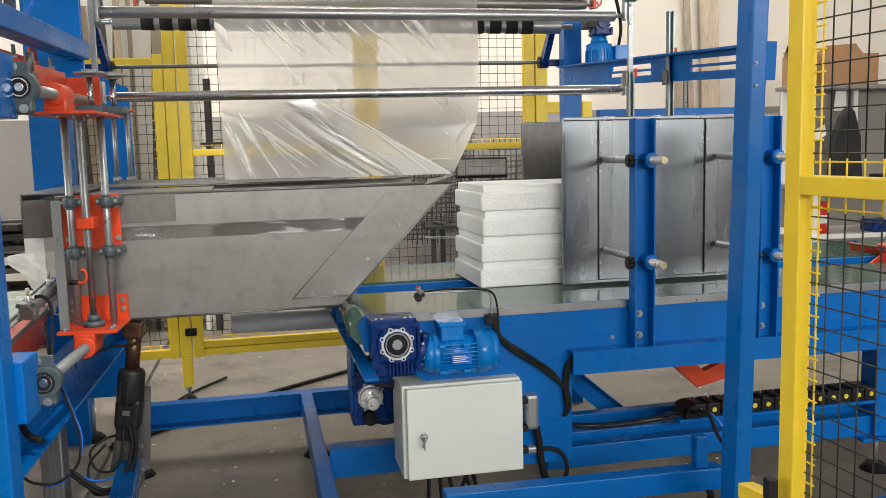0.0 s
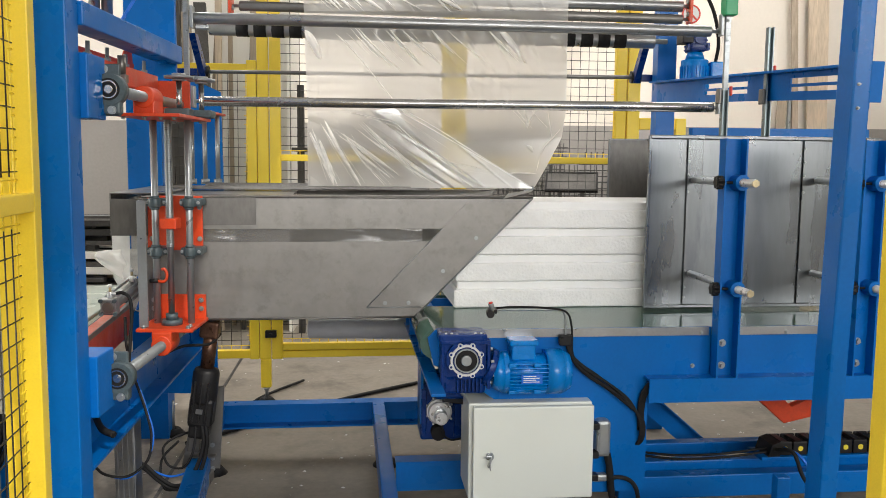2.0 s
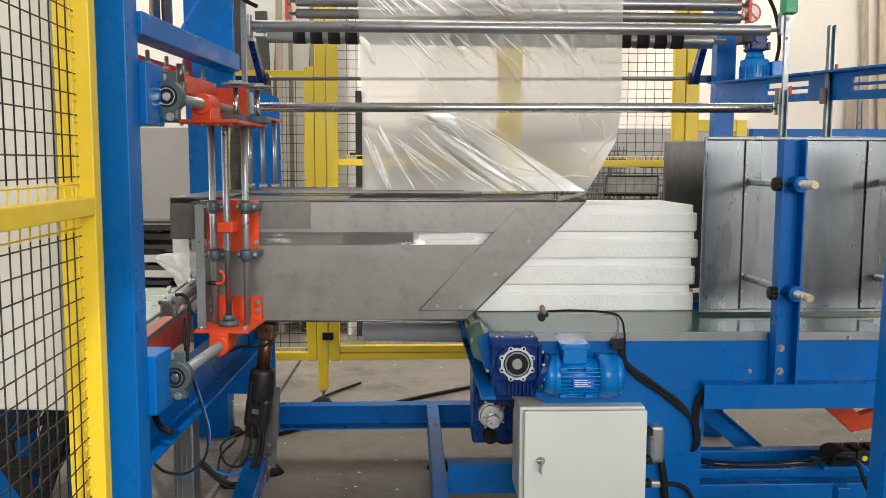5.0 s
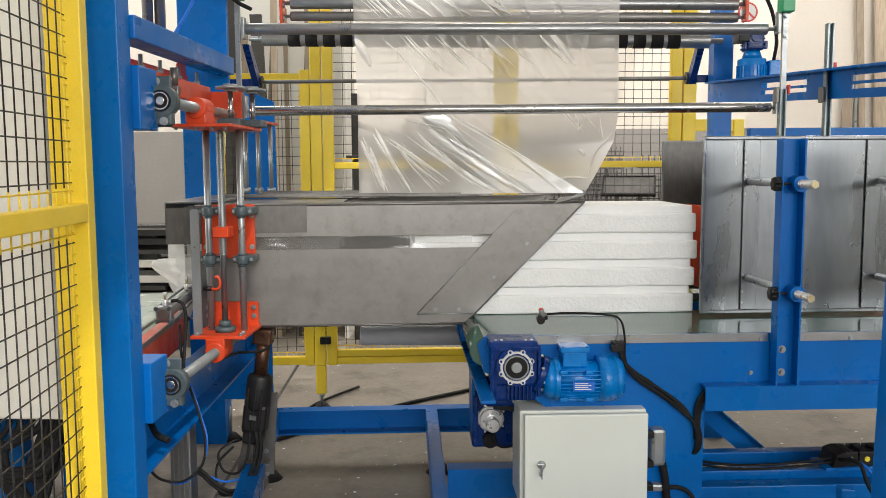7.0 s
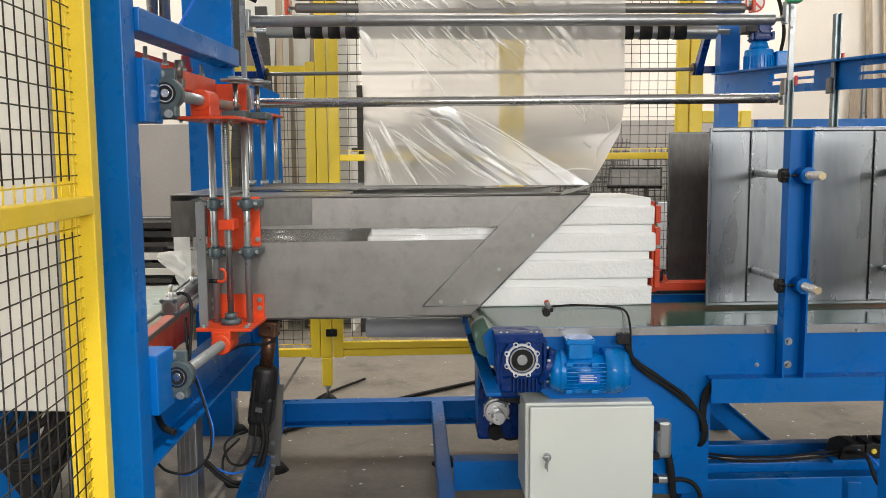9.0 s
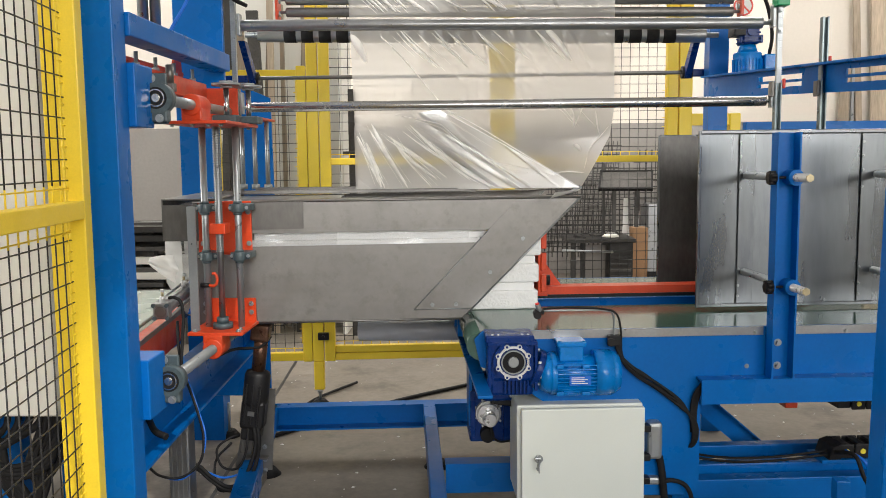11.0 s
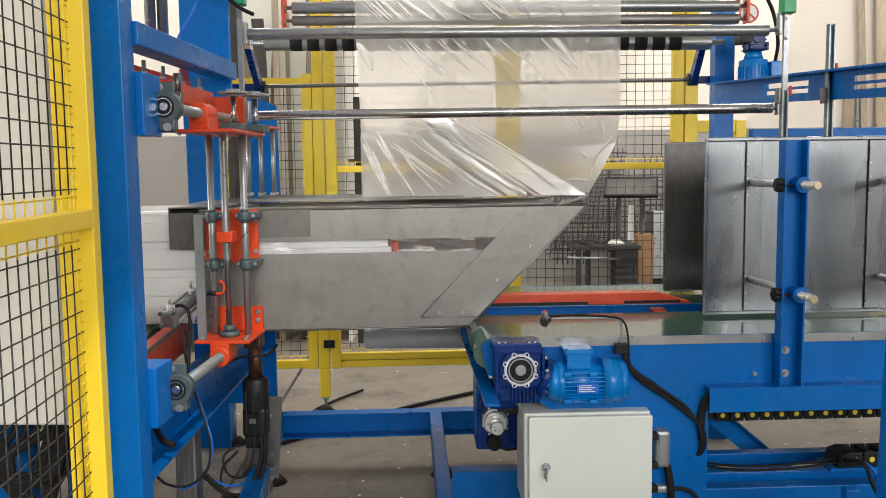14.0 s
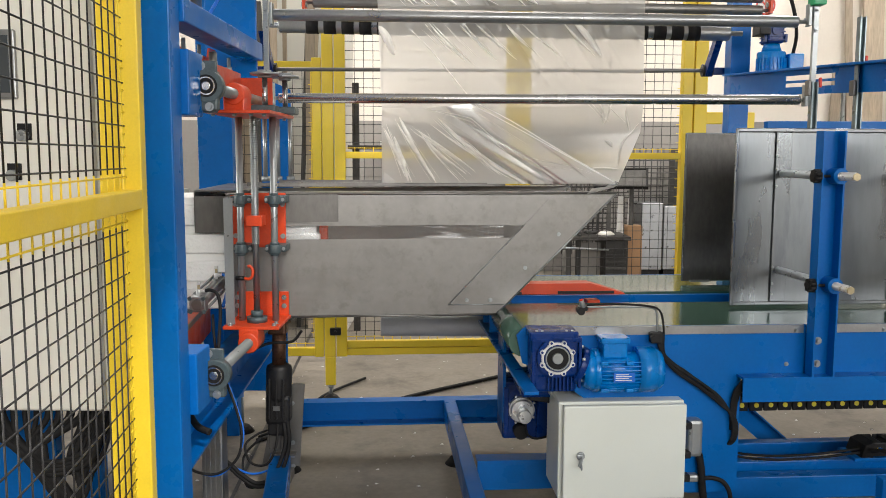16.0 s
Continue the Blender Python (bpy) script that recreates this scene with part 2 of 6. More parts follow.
def ring(c, axis, r0, r1, depth, bm=None, n=28):
    """A flat ring round c, r0 to r1, along the axis."""
    b = bmesh.new()
    q = Vector(axis).to_track_quat("Z", "Y")
    loops = []
    for r, d in ((r1, 0), (r1, depth), (r0, depth), (r0, 0)):
        loops.append([b.verts.new(Vector(c) + q @ Vector((r * math.cos(2 * math.pi * k / n), r * math.sin(2 * math.pi * k / n), d))) for k in range(n)])
    for a, c2 in zip(loops, loops[1:] + loops[:1]):
        for k in range(n):
            b.faces.new((a[k], a[(k + 1) % n], c2[(k + 1) % n], c2[k]))
    return merge(bm, b)


def slab(points, axis, d0, d1, bm=None, bevel=0.0):
    """A flat polygon (pairs) extruded along the axis 'x', 'y' or 'z' from d0 to d1."""
    put3 = {"x": lambda a, c, d: (d, a, c), "y": lambda a, c, d: (a, d, c), "z": lambda a, c, d: (a, c, d)}[axis]
    b = bmesh.new()
    lo, hi = ([b.verts.new(put3(*p, d)) for p in points] for d in (d0, d1))
    b.faces.new(lo), b.faces.new(hi[::-1])
    for k in range(len(points)):
        j = (k + 1) % len(points)
        b.faces.new((lo[k], hi[k], hi[j], lo[j]))
    if bevel:
        bmesh.ops.bevel(b, geom=b.edges[:], offset=bevel, segments=2, affect="EDGES", profile=0.5)
    b.normal_update()
    bmesh.ops.triangulate(b, faces=[f for f in b.faces if len(f.verts) > 4])
    return merge(bm, b)


def turned(bm, cx, cy, deg):
    bmesh.ops.rotate(bm, cent=(cx, cy, 0), matrix=Matrix.Rotation(radians(deg), 3, "Z"), verts=bm.verts)
    return bm


def smooth_line(pts, steps=6):
    p = [Vector(q) for q in pts]
    p = [2 * p[0] - p[1], *p, 2 * p[-1] - p[-2]]
    out = []
    for a, b, c, d in zip(p, p[1:], p[2:], p[3:]):
        for k in range(steps):
            t = k / steps
            out.append(0.5 * (2 * b + (c - a) * t + (2 * a - 5 * b + 4 * c - d) * t * t + (3 * b - a - 3 * c + d) * t ** 3))
    return out + [p[-2]]


def tube(pts, r, bm=None, n=8, steps=6):
    """A cable through the points."""
    line = smooth_line(pts, steps)
    b = bmesh.new()
    loops = []
    for k, c in enumerate(line):
        way = (line[min(k + 1, len(line) - 1)] - line[max(k - 1, 0)]).normalized()
        q = way.to_track_quat("Z", "X" if abs(way.x) < 0.9 else "Y")
        loops.append([b.verts.new(c + q @ Vector((r * math.cos(2 * math.pi * j / n), r * math.sin(2 * math.pi * j / n), 0))) for j in range(n)])
    for a, c in zip(loops, loops[1:]):
        best = min(range(n), key=lambda s: sum((a[j].co - c[(j + s) % n].co).length for j in range(n)))
        for j in range(n):
            b.faces.new((a[j], a[(j + 1) % n], c[(j + 1 + best) % n], c[(j + best) % n])).smooth = True
    b.faces.new(loops[0]), b.faces.new(loops[-1])
    return merge(bm, b)


def channel(p0, p1, t=0.006, axis="x", open_to=1):
    """A U beam along axis x or y that fills the box p0 to p1, open towards + or -."""
    (x0, y0, z0), (x1, y1, z1) = p0, p1
    a0, a1 = (y0, y1) if axis == "x" else (x0, x1)
    if open_to < 0:
        a0, a1 = a1, a0
    s = t if open_to > 0 else -t
    poly = [(a0, z0), (a1, z0), (a1, z0 + t), (a0 + s, z0 + t), (a0 + s, z1 - t), (a1, z1 - t), (a1, z1), (a0, z1)]
    return slab(poly, axis, *((x0, x1) if axis == "x" else (y0, y1)))


def bolts(parent, places, axis=(0, -1, 0), r=0.007, name="bolt", material=None):
    a = Vector(axis)
    for p in places:
        p = Vector(p)
        bm = cyl(p, p + a * 0.002, r * 1.5, n=14)
        cyl(p + a * 0.002, p + a * 0.008, r, bm, n=6)
        part(name, bm, material or GALV, parent)


# ---- the hall ----
tagged(solo("floor", box(-9, 11, -6.3, 10.0, -0.2, 0.0, 0), CONCRETE, "worn grey-brown concrete factory floor with dark stains", "floor", kind="structure"))


def wall(name, x0, x1, y0, y1):
    ob = thing(name, ((x0 + x1) / 2, (y0 + y1) / 2, 0), "cream painted factory wall with a grey painted lower band", "wall", kind="structure")
    part("grey_band", box(x0, x1, y0, y1, 0, 1.76, 0), GREYWALL, ob)
    part("cream_field", box(x0, x1, y0, y1, 1.76, 6.2, 0), WHITEWALL, ob)


wall("wall_north", -9, 11, 10.0, 10.2)
# openings assumed here for the added west lamp
w = thing("wall_west", (-9.1, 2, 0), "cream factory wall, out of view, with assumed window openings", "wall", kind="structure")
part("lower_field", box(-9.2, -9, -6.3, 10.2, 0, 1.7, 0), GREYWALL, w)
part("upper_field", box(-9.2, -9, -6.3, 10.2, 4.3, 6.2, 0), WHITEWALL, w)
part("side_field", box(-9.2, -9, -6.3, -1.0, 1.7, 4.3, 0), WHITEWALL, w)
part("side_field", box(-9.2, -9, 6.0, 10.2, 1.7, 4.3, 0), WHITEWALL, w)
wall("wall_east", 11, 11.2, -6.3, 10.2)
w = thing("wall_south", (0, -6.2, 0), "cream factory wall, out of view, with assumed window openings", "wall", kind="structure")
part("lower_field", box(-9, 11, -6.3, -6.1, 0, 1.76, 0), GREYWALL, w)
part("middle_field", box(-9, 11, -6.3, -6.1, 1.76, 1.9, 0), WHITEWALL, w)
part("upper_field", box(-9, 11, -6.3, -6.1, 4.5, 6.2, 0), WHITEWALL, w)
part("side_field", box(-9, -1.4, -6.3, -6.1, 1.9, 4.5, 0), WHITEWALL, w)
part("side_field", box(8.6, 11, -6.3, -6.1, 1.9, 4.5, 0), WHITEWALL, w)
bm, edges = None, [-9, *(v for s in SKYLIGHTS for v in s), 11]
for a, c in zip(edges[::2], edges[1::2]):
    bm = box(a, c, 3.8, 10.2, 6.2, 6.35, 0, bm)
for a, c in ((-9, -2.43), (-1.97, 1.47), (1.93, 11)):
    bm = box(a, c, -6.3, 3.8, 6.205, 6.36, 0, bm)
for a in (-2.43, 1.47):
    bm = box(a, a + 0.46, -6.3, -3.8, 6.205, 6.36, 0, bm)
    bm = box(a, a + 0.46, 2.6, 3.8, 6.205, 6.36, 0, bm)
bm = box(-9, 11, 9, 10.2, 6.205, 6.36, 0, bm)
# unseen strip added to keep skylight off the floor by the machine
bm = box(-9, 11, 3.8, 5.4, 6.21, 6.37, 0, bm)
solo("floor_joint", slab([(-0.90, 3.0), (-0.885, 3.0), (-1.30, 10.0), (-1.325, 10.0)], "z", -0.01, 0.0015), SCRAP, "dark filled expansion joint in the concrete", "floor joint", kind="structure")
solo("ceiling", bm, CEIL, "pale roof lining with long skylights", "ceiling", kind="structure")

random.seed(77)
verts, faces = [], []
for k in range(420):
    x, y, r = random.uniform(-1.3, 2.4), random.uniform(2.0, 5.6), random.choice((0.002, 0.003, 0.004, 0.007))
    n0, a0 = len(verts), random.uniform(0, 6)
    verts += [(x + r * math.cos(a0 + q) * (1 + 0.6 * (q > 3)), y + r * math.sin(a0 + q), 0.0) for q in (0, 1.5, 3.1, 4.7)] + [(x, y, r * 0.7)]
    faces += [(n0 + q, n0 + (q + 1) % 4, n0 + 4) for q in range(4)]
crumbs = bpy.data.meshes.new("floor_crumbs")
crumbs.from_pydata(verts, [], faces)
crumbs.materials.append(WHITEPL)
tagged(new("floor_crumbs", crumbs), "small white foam crumbs scattered over the floor", "crumbs", kind="stuff")

# ---- rear safety fence ----
def wires(u0, u1, z0, z1, place, step=0.05, r=0.0017, bm=None, lo=None):
    """A square wire grid in the plane place(u, z)."""
    bm = bm or bmesh.new()
    k = 0
    n = round((u1 - u0) / step)
    for k in range(1, n):
        u = u0 + (u1 - u0) * k / n
        cyl(place(u, z0), place(u, z1), r, bm, n=5)
    n = round((z1 - z0) / step)
    for k in range(1, n):
        z = z0 + (z1 - z0) * k / n
        cyl(place(u0, z), place(u1, z), r, bm, n=5)
    return bm


def stubs(u0, u1, z, height, place, step=0.05):
    """The yellow wire ends and edge wire along a rail."""
    bm = cyl(place(u0, z + height), place(u1, z + height), 0.0022, n=5)
    n = round((u1 - u0) / step)
    for k in range(1, n):
        u = u0 + (u1 - u0) * k / n
        cyl(place(u, z), place(u, z + height * 1.25), 0.0022, bm, n=5)
    return bm


FY = 4.635
fence = thing("safety_fence", (0.3, FY, 0), "yellow steel safety fence with black wire mesh panels", "fence", yaw=YAW)
for x0, x1, z1 in ((-0.785, -0.735, 1.87), (-0.731, -0.672, 2.6), (-0.666, -0.608, 2.6), (0.266, 0.33, 2.6), (0.336, 0.40, 2.6), (1.245, 1.305, 2.6), (1.312, 1.385, 2.6)):
    part("post", box(x0, x1, FY, FY + 0.05, 0.25, z1, 0.004), YELLOW, fence)
for x0, x1, z0, z1 in ((-0.608, 1.245, 0.255, 0.293), (-0.608, 1.245, 0.297, 0.335), (-0.608, 1.245, 1.338, 1.374), (-0.608, 1.245, 2.5, 2.54), (-1.2, -0.785, 0.255, 0.30), (-1.2, -0.785, 1.81, 1.85), (1.385, 1.60, 1.535, 1.60)):
    part("rail", box(x0, x1, FY + 0.005, FY + 0.045, z0, z1, 0.004), YELLOW, fence)
part("post", box(1.60, 1.66, FY, FY + 0.05, 1.3, 1.60, 0.004), YELLOW, fence)
part("post", box(-1.25, -1.2, FY, FY + 0.05, 0.1, 1.85, 0.004), YELLOW, fence)
for u0, u1, z0, z1 in ((-0.608, 1.245, 0.335, 1.338), (-0.608, 1.245, 1.374, 2.5), (-1.2, -0.785, 0.3, 1.81)):
    part("wire_mesh", wires(u0, u1, z0, z1, lambda u, z: (u, FY + 0.04, z)), WIRE, fence, "black welded wire mesh")
for u0, u1, z in ((-0.608, 1.245, 1.374), (-0.608, 1.245, 0.335), (-1.2, -0.785, 0.3)):
    part("edge_wire", stubs(u0, u1, z, 0.02, lambda u, zz: (u, FY + 0.036, zz)), YELLOW, fence)
for x in (-0.79, 1.238):
    bm = cyl((x + (0.0 if x < 0 else 0), FY + 0.02, 0.35), (x, FY + 0.02, 1.8), 0.002, n=5)
    for k in range(28):
        cyl((x - 0.014, FY + 0.03, 0.38 + 0.05 * k), (x + 0.014, FY + 0.03, 0.38 + 0.05 * k), 0.002, bm, n=5)
    part("edge_wire", bm, YELLOW, fence)
for x, dz in ((-0.70, 0.0), (1.31, 0.0)):
    part("leg", box(x - 0.028, x + 0.028, FY - 0.004, FY + 0.05, 0.09, 0.249, 0.004), YELLOW, fence)
    bm = cyl((x, FY + 0.025, 0.02), (x, FY + 0.025, 0.12), 0.009, n=12)
    cyl((x, FY + 0.025, 0.07), (x, FY + 0.025, 0.085), 0.017, bm, n=6)
    part("foot_screw", bm, GALV, fence)
    part("foot", cyl((x, FY + 0.025, 0.0), (x, FY + 0.025, 0.028), 0.055, r2=0.03, n=24), RUBBER, fence, "round black levelling foot")
bm = box(-0.70, -0.64, FY - 0.03, FY, 0.375, 0.415, 0.004)
cyl((-0.67, FY - 0.045, 0.395), (-0.67, FY - 0.03, 0.395), 0.008, bm)
part("latch", bm, BLACK, fence, "black hinge block")

# ---- front gates, both swung open towards the viewer ----
def gate(name, hinge, way, width, side, label):
    gx, gy = hinge
    dx, dy = way
    place = lambda u, z: (gx + dx * u, gy + dy * u, z)
    g = thing(name, (gx, gy, 0), label, "gate", "open mesh gates")
    nx, ny = -dy, dx

    def bar(u0, u1, z0, z1, half=0.02):
        pts = [place(u0, 0), place(u1, 0)]
        poly = [(pts[0][0] - nx * half, pts[0][1] - ny * half), (pts[1][0] - nx * half, pts[1][1] - ny * half), (pts[1][0] + nx * half, pts[1][1] + ny * half), (pts[0][0] + nx * half, pts[0][1] + ny * half)]
        return slab(poly, "z", z0, z1, bevel=0.003)

    part("stile", bar(0, 0.05, 0.12, 2.3), YELLOW, g)
    part("stile", bar(width - 0.05, width, 0.12, 2.3), YELLOW, g)
    for z0, z1 in ((0.12, 0.17), (1.228, 1.272), (2.25, 2.3)):
        part("rail", bar(0.05, width - 0.05, z0, z1), YELLOW, g)
    off = lambda u, z: (gx + dx * u + nx * side, gy + dy * u + ny * side, z)
    for z0, z1 in ((0.17, 1.228), (1.272, 2.25)):
        part("wire_mesh", wires(0.05, width - 0.05, z0, z1, off, r=0.0019), WIRE, g, "black welded wire mesh")
    for z, h in ((1.272, 0.03), (1.228, -0.03)):
        part("edge_wire", stubs(0.05, width - 0.05, z, h, off), YELLOW, g)
    bm = cyl(off(0.072, 0.2), off(0.072, 2.2), 0.0025, n=5)
    for k in range(40):
        z = 0.2 + 0.05 * k
        cyl(off(0.03, z), off(0.08, z), 0.0025, bm, n=5)
    part("edge_wire", bm, YELLOW, g)
    return g


gate("mesh_gate", (-0.79, 1.985), (0.12, -0.993), 1.12, -0.016, "yellow framed gate with black wire mesh, swung open")
rg = gate("mesh_gate", (1.15, 1.715), (0.16, -0.987), 0.66, 0.016, "yellow framed gate with black wire mesh, swung open")
part("hinge", box(1.085, 1.11, 1.67, 1.70, 0.505, 0.56, 0.004), BLACK, rg, "black plastic hinge")
post = thing("fence_post", (-0.86, 2.03, 0), "yellow square fence post beside the open gate", "post")
part("tube", box(-0.885, -0.825, 2.0, 2.05, 0, 2.4, 0.004), YELLOW, post)
part("base_plate", box(-0.92, -0.80, 1.97, 2.09, 0, 0.008, 0.002), YELLOW, post)
post = thing("fence_post", (1.2, 1.76, 0), "yellow fence post with a low rail beside the open gate", "post")
part("rail", slab([(1.125, 1.716), (1.165, 1.716), (1.13, 1.83), (1.09, 1.83)], "z", 0.45, 0.49, bevel=0.003), YELLOW, post)
part("rail", box(1.09, 1.13, 1.79, 1.828, 0.0, 0.449, 0.003), YELLOW, post)

# ---- machine frame ----
frame_ = thing("film_wrapping_machine", (0.2, 3.0, 0), "blue painted welded steel frame of the film wrapping machine", "packaging machine")


def post_u(x0, x1, y0, y1, z0, z1):
    return slab([(x0, y0), (x1, y0), (x1, y1), (x1 - 0.008, y1), (x1 - 0.008, y0 + 0.008), (x0 + 0.008, y0 + 0.008), (x0 + 0.008, y1), (x0, y1)], "z", z0, z1)


part("front_post", box(-0.83, -0.735, 2.08, 2.16, 0, 2.6, 0.004), BLUE, frame_)
part("front_post", slab([(1.202, 0), (1.249, 0), (1.305, 2.6), (1.258, 2.6)], "y", 2.08, 2.17, bevel=0.005), BLUE, frame_)
part("post_lug", box(1.285, 1.292, 2.10, 2.16, 1.50, 1.585, 0.002), BLUE, frame_)
part("rear_post", post_u(-1.22, -1.06, 3.95, 4.06, 0, 2.6), BLUE, frame_)
part("rear_plate", slab([(-0.935, 0.85), (-0.785, 0.85), (-0.795, 1.66), (-0.935, 1.72)], "y", 4.0, 4.012), BLUE, frame_)
part("rear_post", post_u(1.297, 1.388, 4.1, 4.19, 0, 2.6), BLUE, frame_)
part("rear_plate", box(-0.93, -0.745, 3.08, 3.10, 1.50, 2.6, 0.003), BLUE, frame_)
# bearing seats on the front post
for z in (1.537, 0.743):
    part("bearing_seat", box(-0.80, -0.715, 2.16, 2.285, z - 0.082, z + 0.085, 0.004), BLUE, frame_)
# side beams running to the back
part("side_beam", box(-0.80, -0.722, 2.161, 3.079, 1.69, 1.752, 0.004), BLUE, frame_)
part("side_beam", turned(channel((-0.815, 2.16, 0.515), (-0.74, 3.95, 0.69), 0.010, "y", 1), -0.77, 2.25, 3.0), BLUE, frame_)
part("rear_apron", box(-1.10, -0.80, 3.86, 3.875, 0.25, 0.78, 0.003), BLUE, frame_)
part("cross_beam", box(-1.0, -0.8, 3.9, 3.96, 2.2, 2.3, 0.004), BLUE, frame_)
# slotted beam on the right
skew = Matrix.Translation((1.33, 3.79, 1.671)) @ pose(0, 0, 0, 3.0, 0, 6.5)
sb = box(-0.045, 0.004, -1.36, 0.3, 0.0475, 0.056, 0.001, turn=skew)
for z0, z1 in ((-0.048, -0.018), (-0.002, 0.008), (0.028, 0.048)):
    box(-0.004, 0.004, -1.36, 0.3, z0, z1, 0, sb, turn=skew)
for y0, y1 in ((-1.36, -1.20), (-0.90, -0.60), (-0.22, 0.3)):
    for z0, z1 in ((-0.0185, -0.0015), (0.0075, 0.0285)):
        box(-0.004, 0.004, y0, y1, z0, z1, 0, sb, turn=skew)
slotted = part("slotted_beam", sb, BLUE, frame_, "blue steel beam with long slots")
part("end_plate", box(-0.02, 0.02, -1.372, -1.3605, -0.06, 0.06, 0.002, turn=skew), BLUE, slotted)
part("rear_beam", box(1.44, 2.3, 3.98, 4.03, 1.47, 1.52, 0.003), BLUE, frame_)
# floor beams
part("floor_beam", turned(channel((-0.84, 3.72, 0.14), (0.30, 3.79, 0.25), 0.008, "x", -1), -0.05, 3.78, YAW), BLUE, frame_)
part("floor_beam", slab([(0.072, 2.0), (0.126, 2.0), (-0.014, 3.73), (-0.068, 3.73)], "z", 0.16, 0.252, bevel=0.004), BLUE, frame_)
part("floor_beam", turned(channel((0.06, 2.945, 0.14), (0.80, 3.015, 0.25), 0.008, "x", 1), 0.06, 2.945, YAW), BLUE, frame_)
part("floor_beam", slab([(-0.575, 2.1), (-0.50, 2.1), (-0.735, 3.71), (-0.81, 3.71)], "z", 0.16, 0.25, bevel=0.003), BLUE, frame_)
part("floor_beam", turned(box(0.40, 1.30, 2.285, 2.345, 0.255, 0.325, 0.004), 0.5, 2.285, 2.6), BLUE, frame_)
part("floor_beam", turned(box(0.9, 2.6, 2.12, 2.18, 0.16, 0.235, 0.004), 0.9, 2.12, 2.6), BLUE, frame_)
part("stub", box(1.205, 1.245, 2.325, 2.365, 0.327, 0.43, 0.003), BLUE, frame_)
for x, y in ((-0.56, 2.3), (-0.74, 3.5), (-0.01, 2.3), (0.0, 3.6), (2.6, 2.9), (2.27, 2.96), (-1.06, 4.02)):
    part("foot", cyl((x, y, 0.0), (x, y, 0.03), 0.06, r2=0.035, n=22), RUBBER, frame_, "round black levelling foot")
    part("foot_screw", cyl((x, y, 0.03), (x, y, 0.17), 0.01, n=12), GALV, frame_)
part("leg", box(2.22, 2.31, 2.90, 3.0, 0.16, 0.66, 0.004), BLUE, frame_)
part("leg_plate", box(2.16, 2.37, 2.88, 3.04, 0.145, 0.16, 0.002), BLUE, frame_)
bolts(frame_, [(1.25, 2.08, z) for z in (1.50, 1.56)], (0, -1, 0), 0.003)

# ---- infeed conveyor ----
conv = thing("belt_conveyor", (0.9, 2.655, 0), "blue belt conveyor with two dark green belts", "conveyor", yaw=4.5)
part("side_plate", slab([(0.36, 0.60), (0.30, 0.655), (0.185, 0.70), (0.165, 0.79), (0.19, 0.815), (3.4, 0.815), (3.4, 0.64), (0.9, 0.64), (0.9, 0.26), (0.70, 0.26), (0.66, 0.40)], "y", 2.655, 2.663), BLUE, conv)
part("edge_strip", box(0.30, 1.10, 2.649, 2.655, 0.788, 0.8155, 0.0008), ALU, conv, "bright zinc edge strip")
part("edge_strip", box(1.11, 3.4, 2.648, 2.655, 0.788, 0.8155, 0.0008), ALU, conv, "bright zinc edge strip")
lip = slab([(2.60, 0.576), (2.606, 0.576), (2.606, 0.648), (2.654, 0.648), (2.654, 0.655), (2.60, 0.655)], "x", 0.885, 3.4)
part("cable_tray", lip, BLUE, conv)
part("side_plate", box(0.15, 3.4, 3.84, 3.85, 0.60, 0.812, 0.002), BLUE, conv)
for y0, y1 in ((2.668, 3.11), (3.362, 3.835)):
    b = box(0.185, 3.4, y0, y1, 0.80, 0.812, 0.0)
    cyl((0.19, y0, 0.765), (0.19, y1, 0.765), 0.047, b, n=28)
    part("belt", b, BELT, conv, "glossy dark green conveyor belt")
part("centre_rail", box(0.14, 3.4, 3.13, 3.15, 0.70, 0.80, 0.002), BLUE, conv)
part("centre_rail", box(0.14, 3.4, 3.32, 3.345, 0.70, 0.805, 0.002), BLUE, conv)
part("end_plate", slab([(2.99, 0.40), (2.985, 0.70), (3.08, 0.806), (3.12, 0.80), (3.12, 0.40)], "x", 0.172, 0.182), BLUE, conv)
part("end_plate", box(0.215, 0.235, 3.13, 3.84, 0.62, 0.80, 0.003), BLUE, conv)
part("leg", box(0.74, 0.865, 2.672, 2.74, 0.25, 0.656, 0.004), BLUE, conv)
part("leg", box(1.10, 1.17, 3.60, 3.67, 0.0, 0.60, 0.004), BLUE, conv)
part("brace", slab([(0.93, 0.50), (1.04, 0.50), (1.47, 0.13), (1.36, 0.13)], "y", 3.30, 3.308), BLUE, conv)
part("brace_flange", slab([(1.04, 0.50), (1.048, 0.50), (1.478, 0.13), (1.47, 0.13)], "y", 3.26, 3.31), BLUE, conv)
part("tie_bar", slab([(0.160, 2.47), (0.205, 2.47), (0.196, 3.60), (0.151, 3.60)], "z", 0.648, 0.658, bevel=0.002), BLUE, conv, "flat blue tie bar under the belt end")
part("leg", box(1.86, 1.94, 3.2, 3.28, 0.0, 0.60, 0.004), BLUE, conv)
part("long_rail", box(0.866, 3.4, 3.05, 3.10, 0.232, 0.281, 0.004), BLUE, conv)
part("long_rail", box(0.866, 3.4, 2.90, 2.95, 0.222, 0.266, 0.004), BLUE, conv)
part("long_rail", box(0.866, 3.4, 2.82, 2.88, 0.158, 0.240, 0.004), BLUE, conv)
part("tie", box(0.60, 0.64, 2.67, 3.83, 0.62, 0.68, 0.003), BLUE, conv)
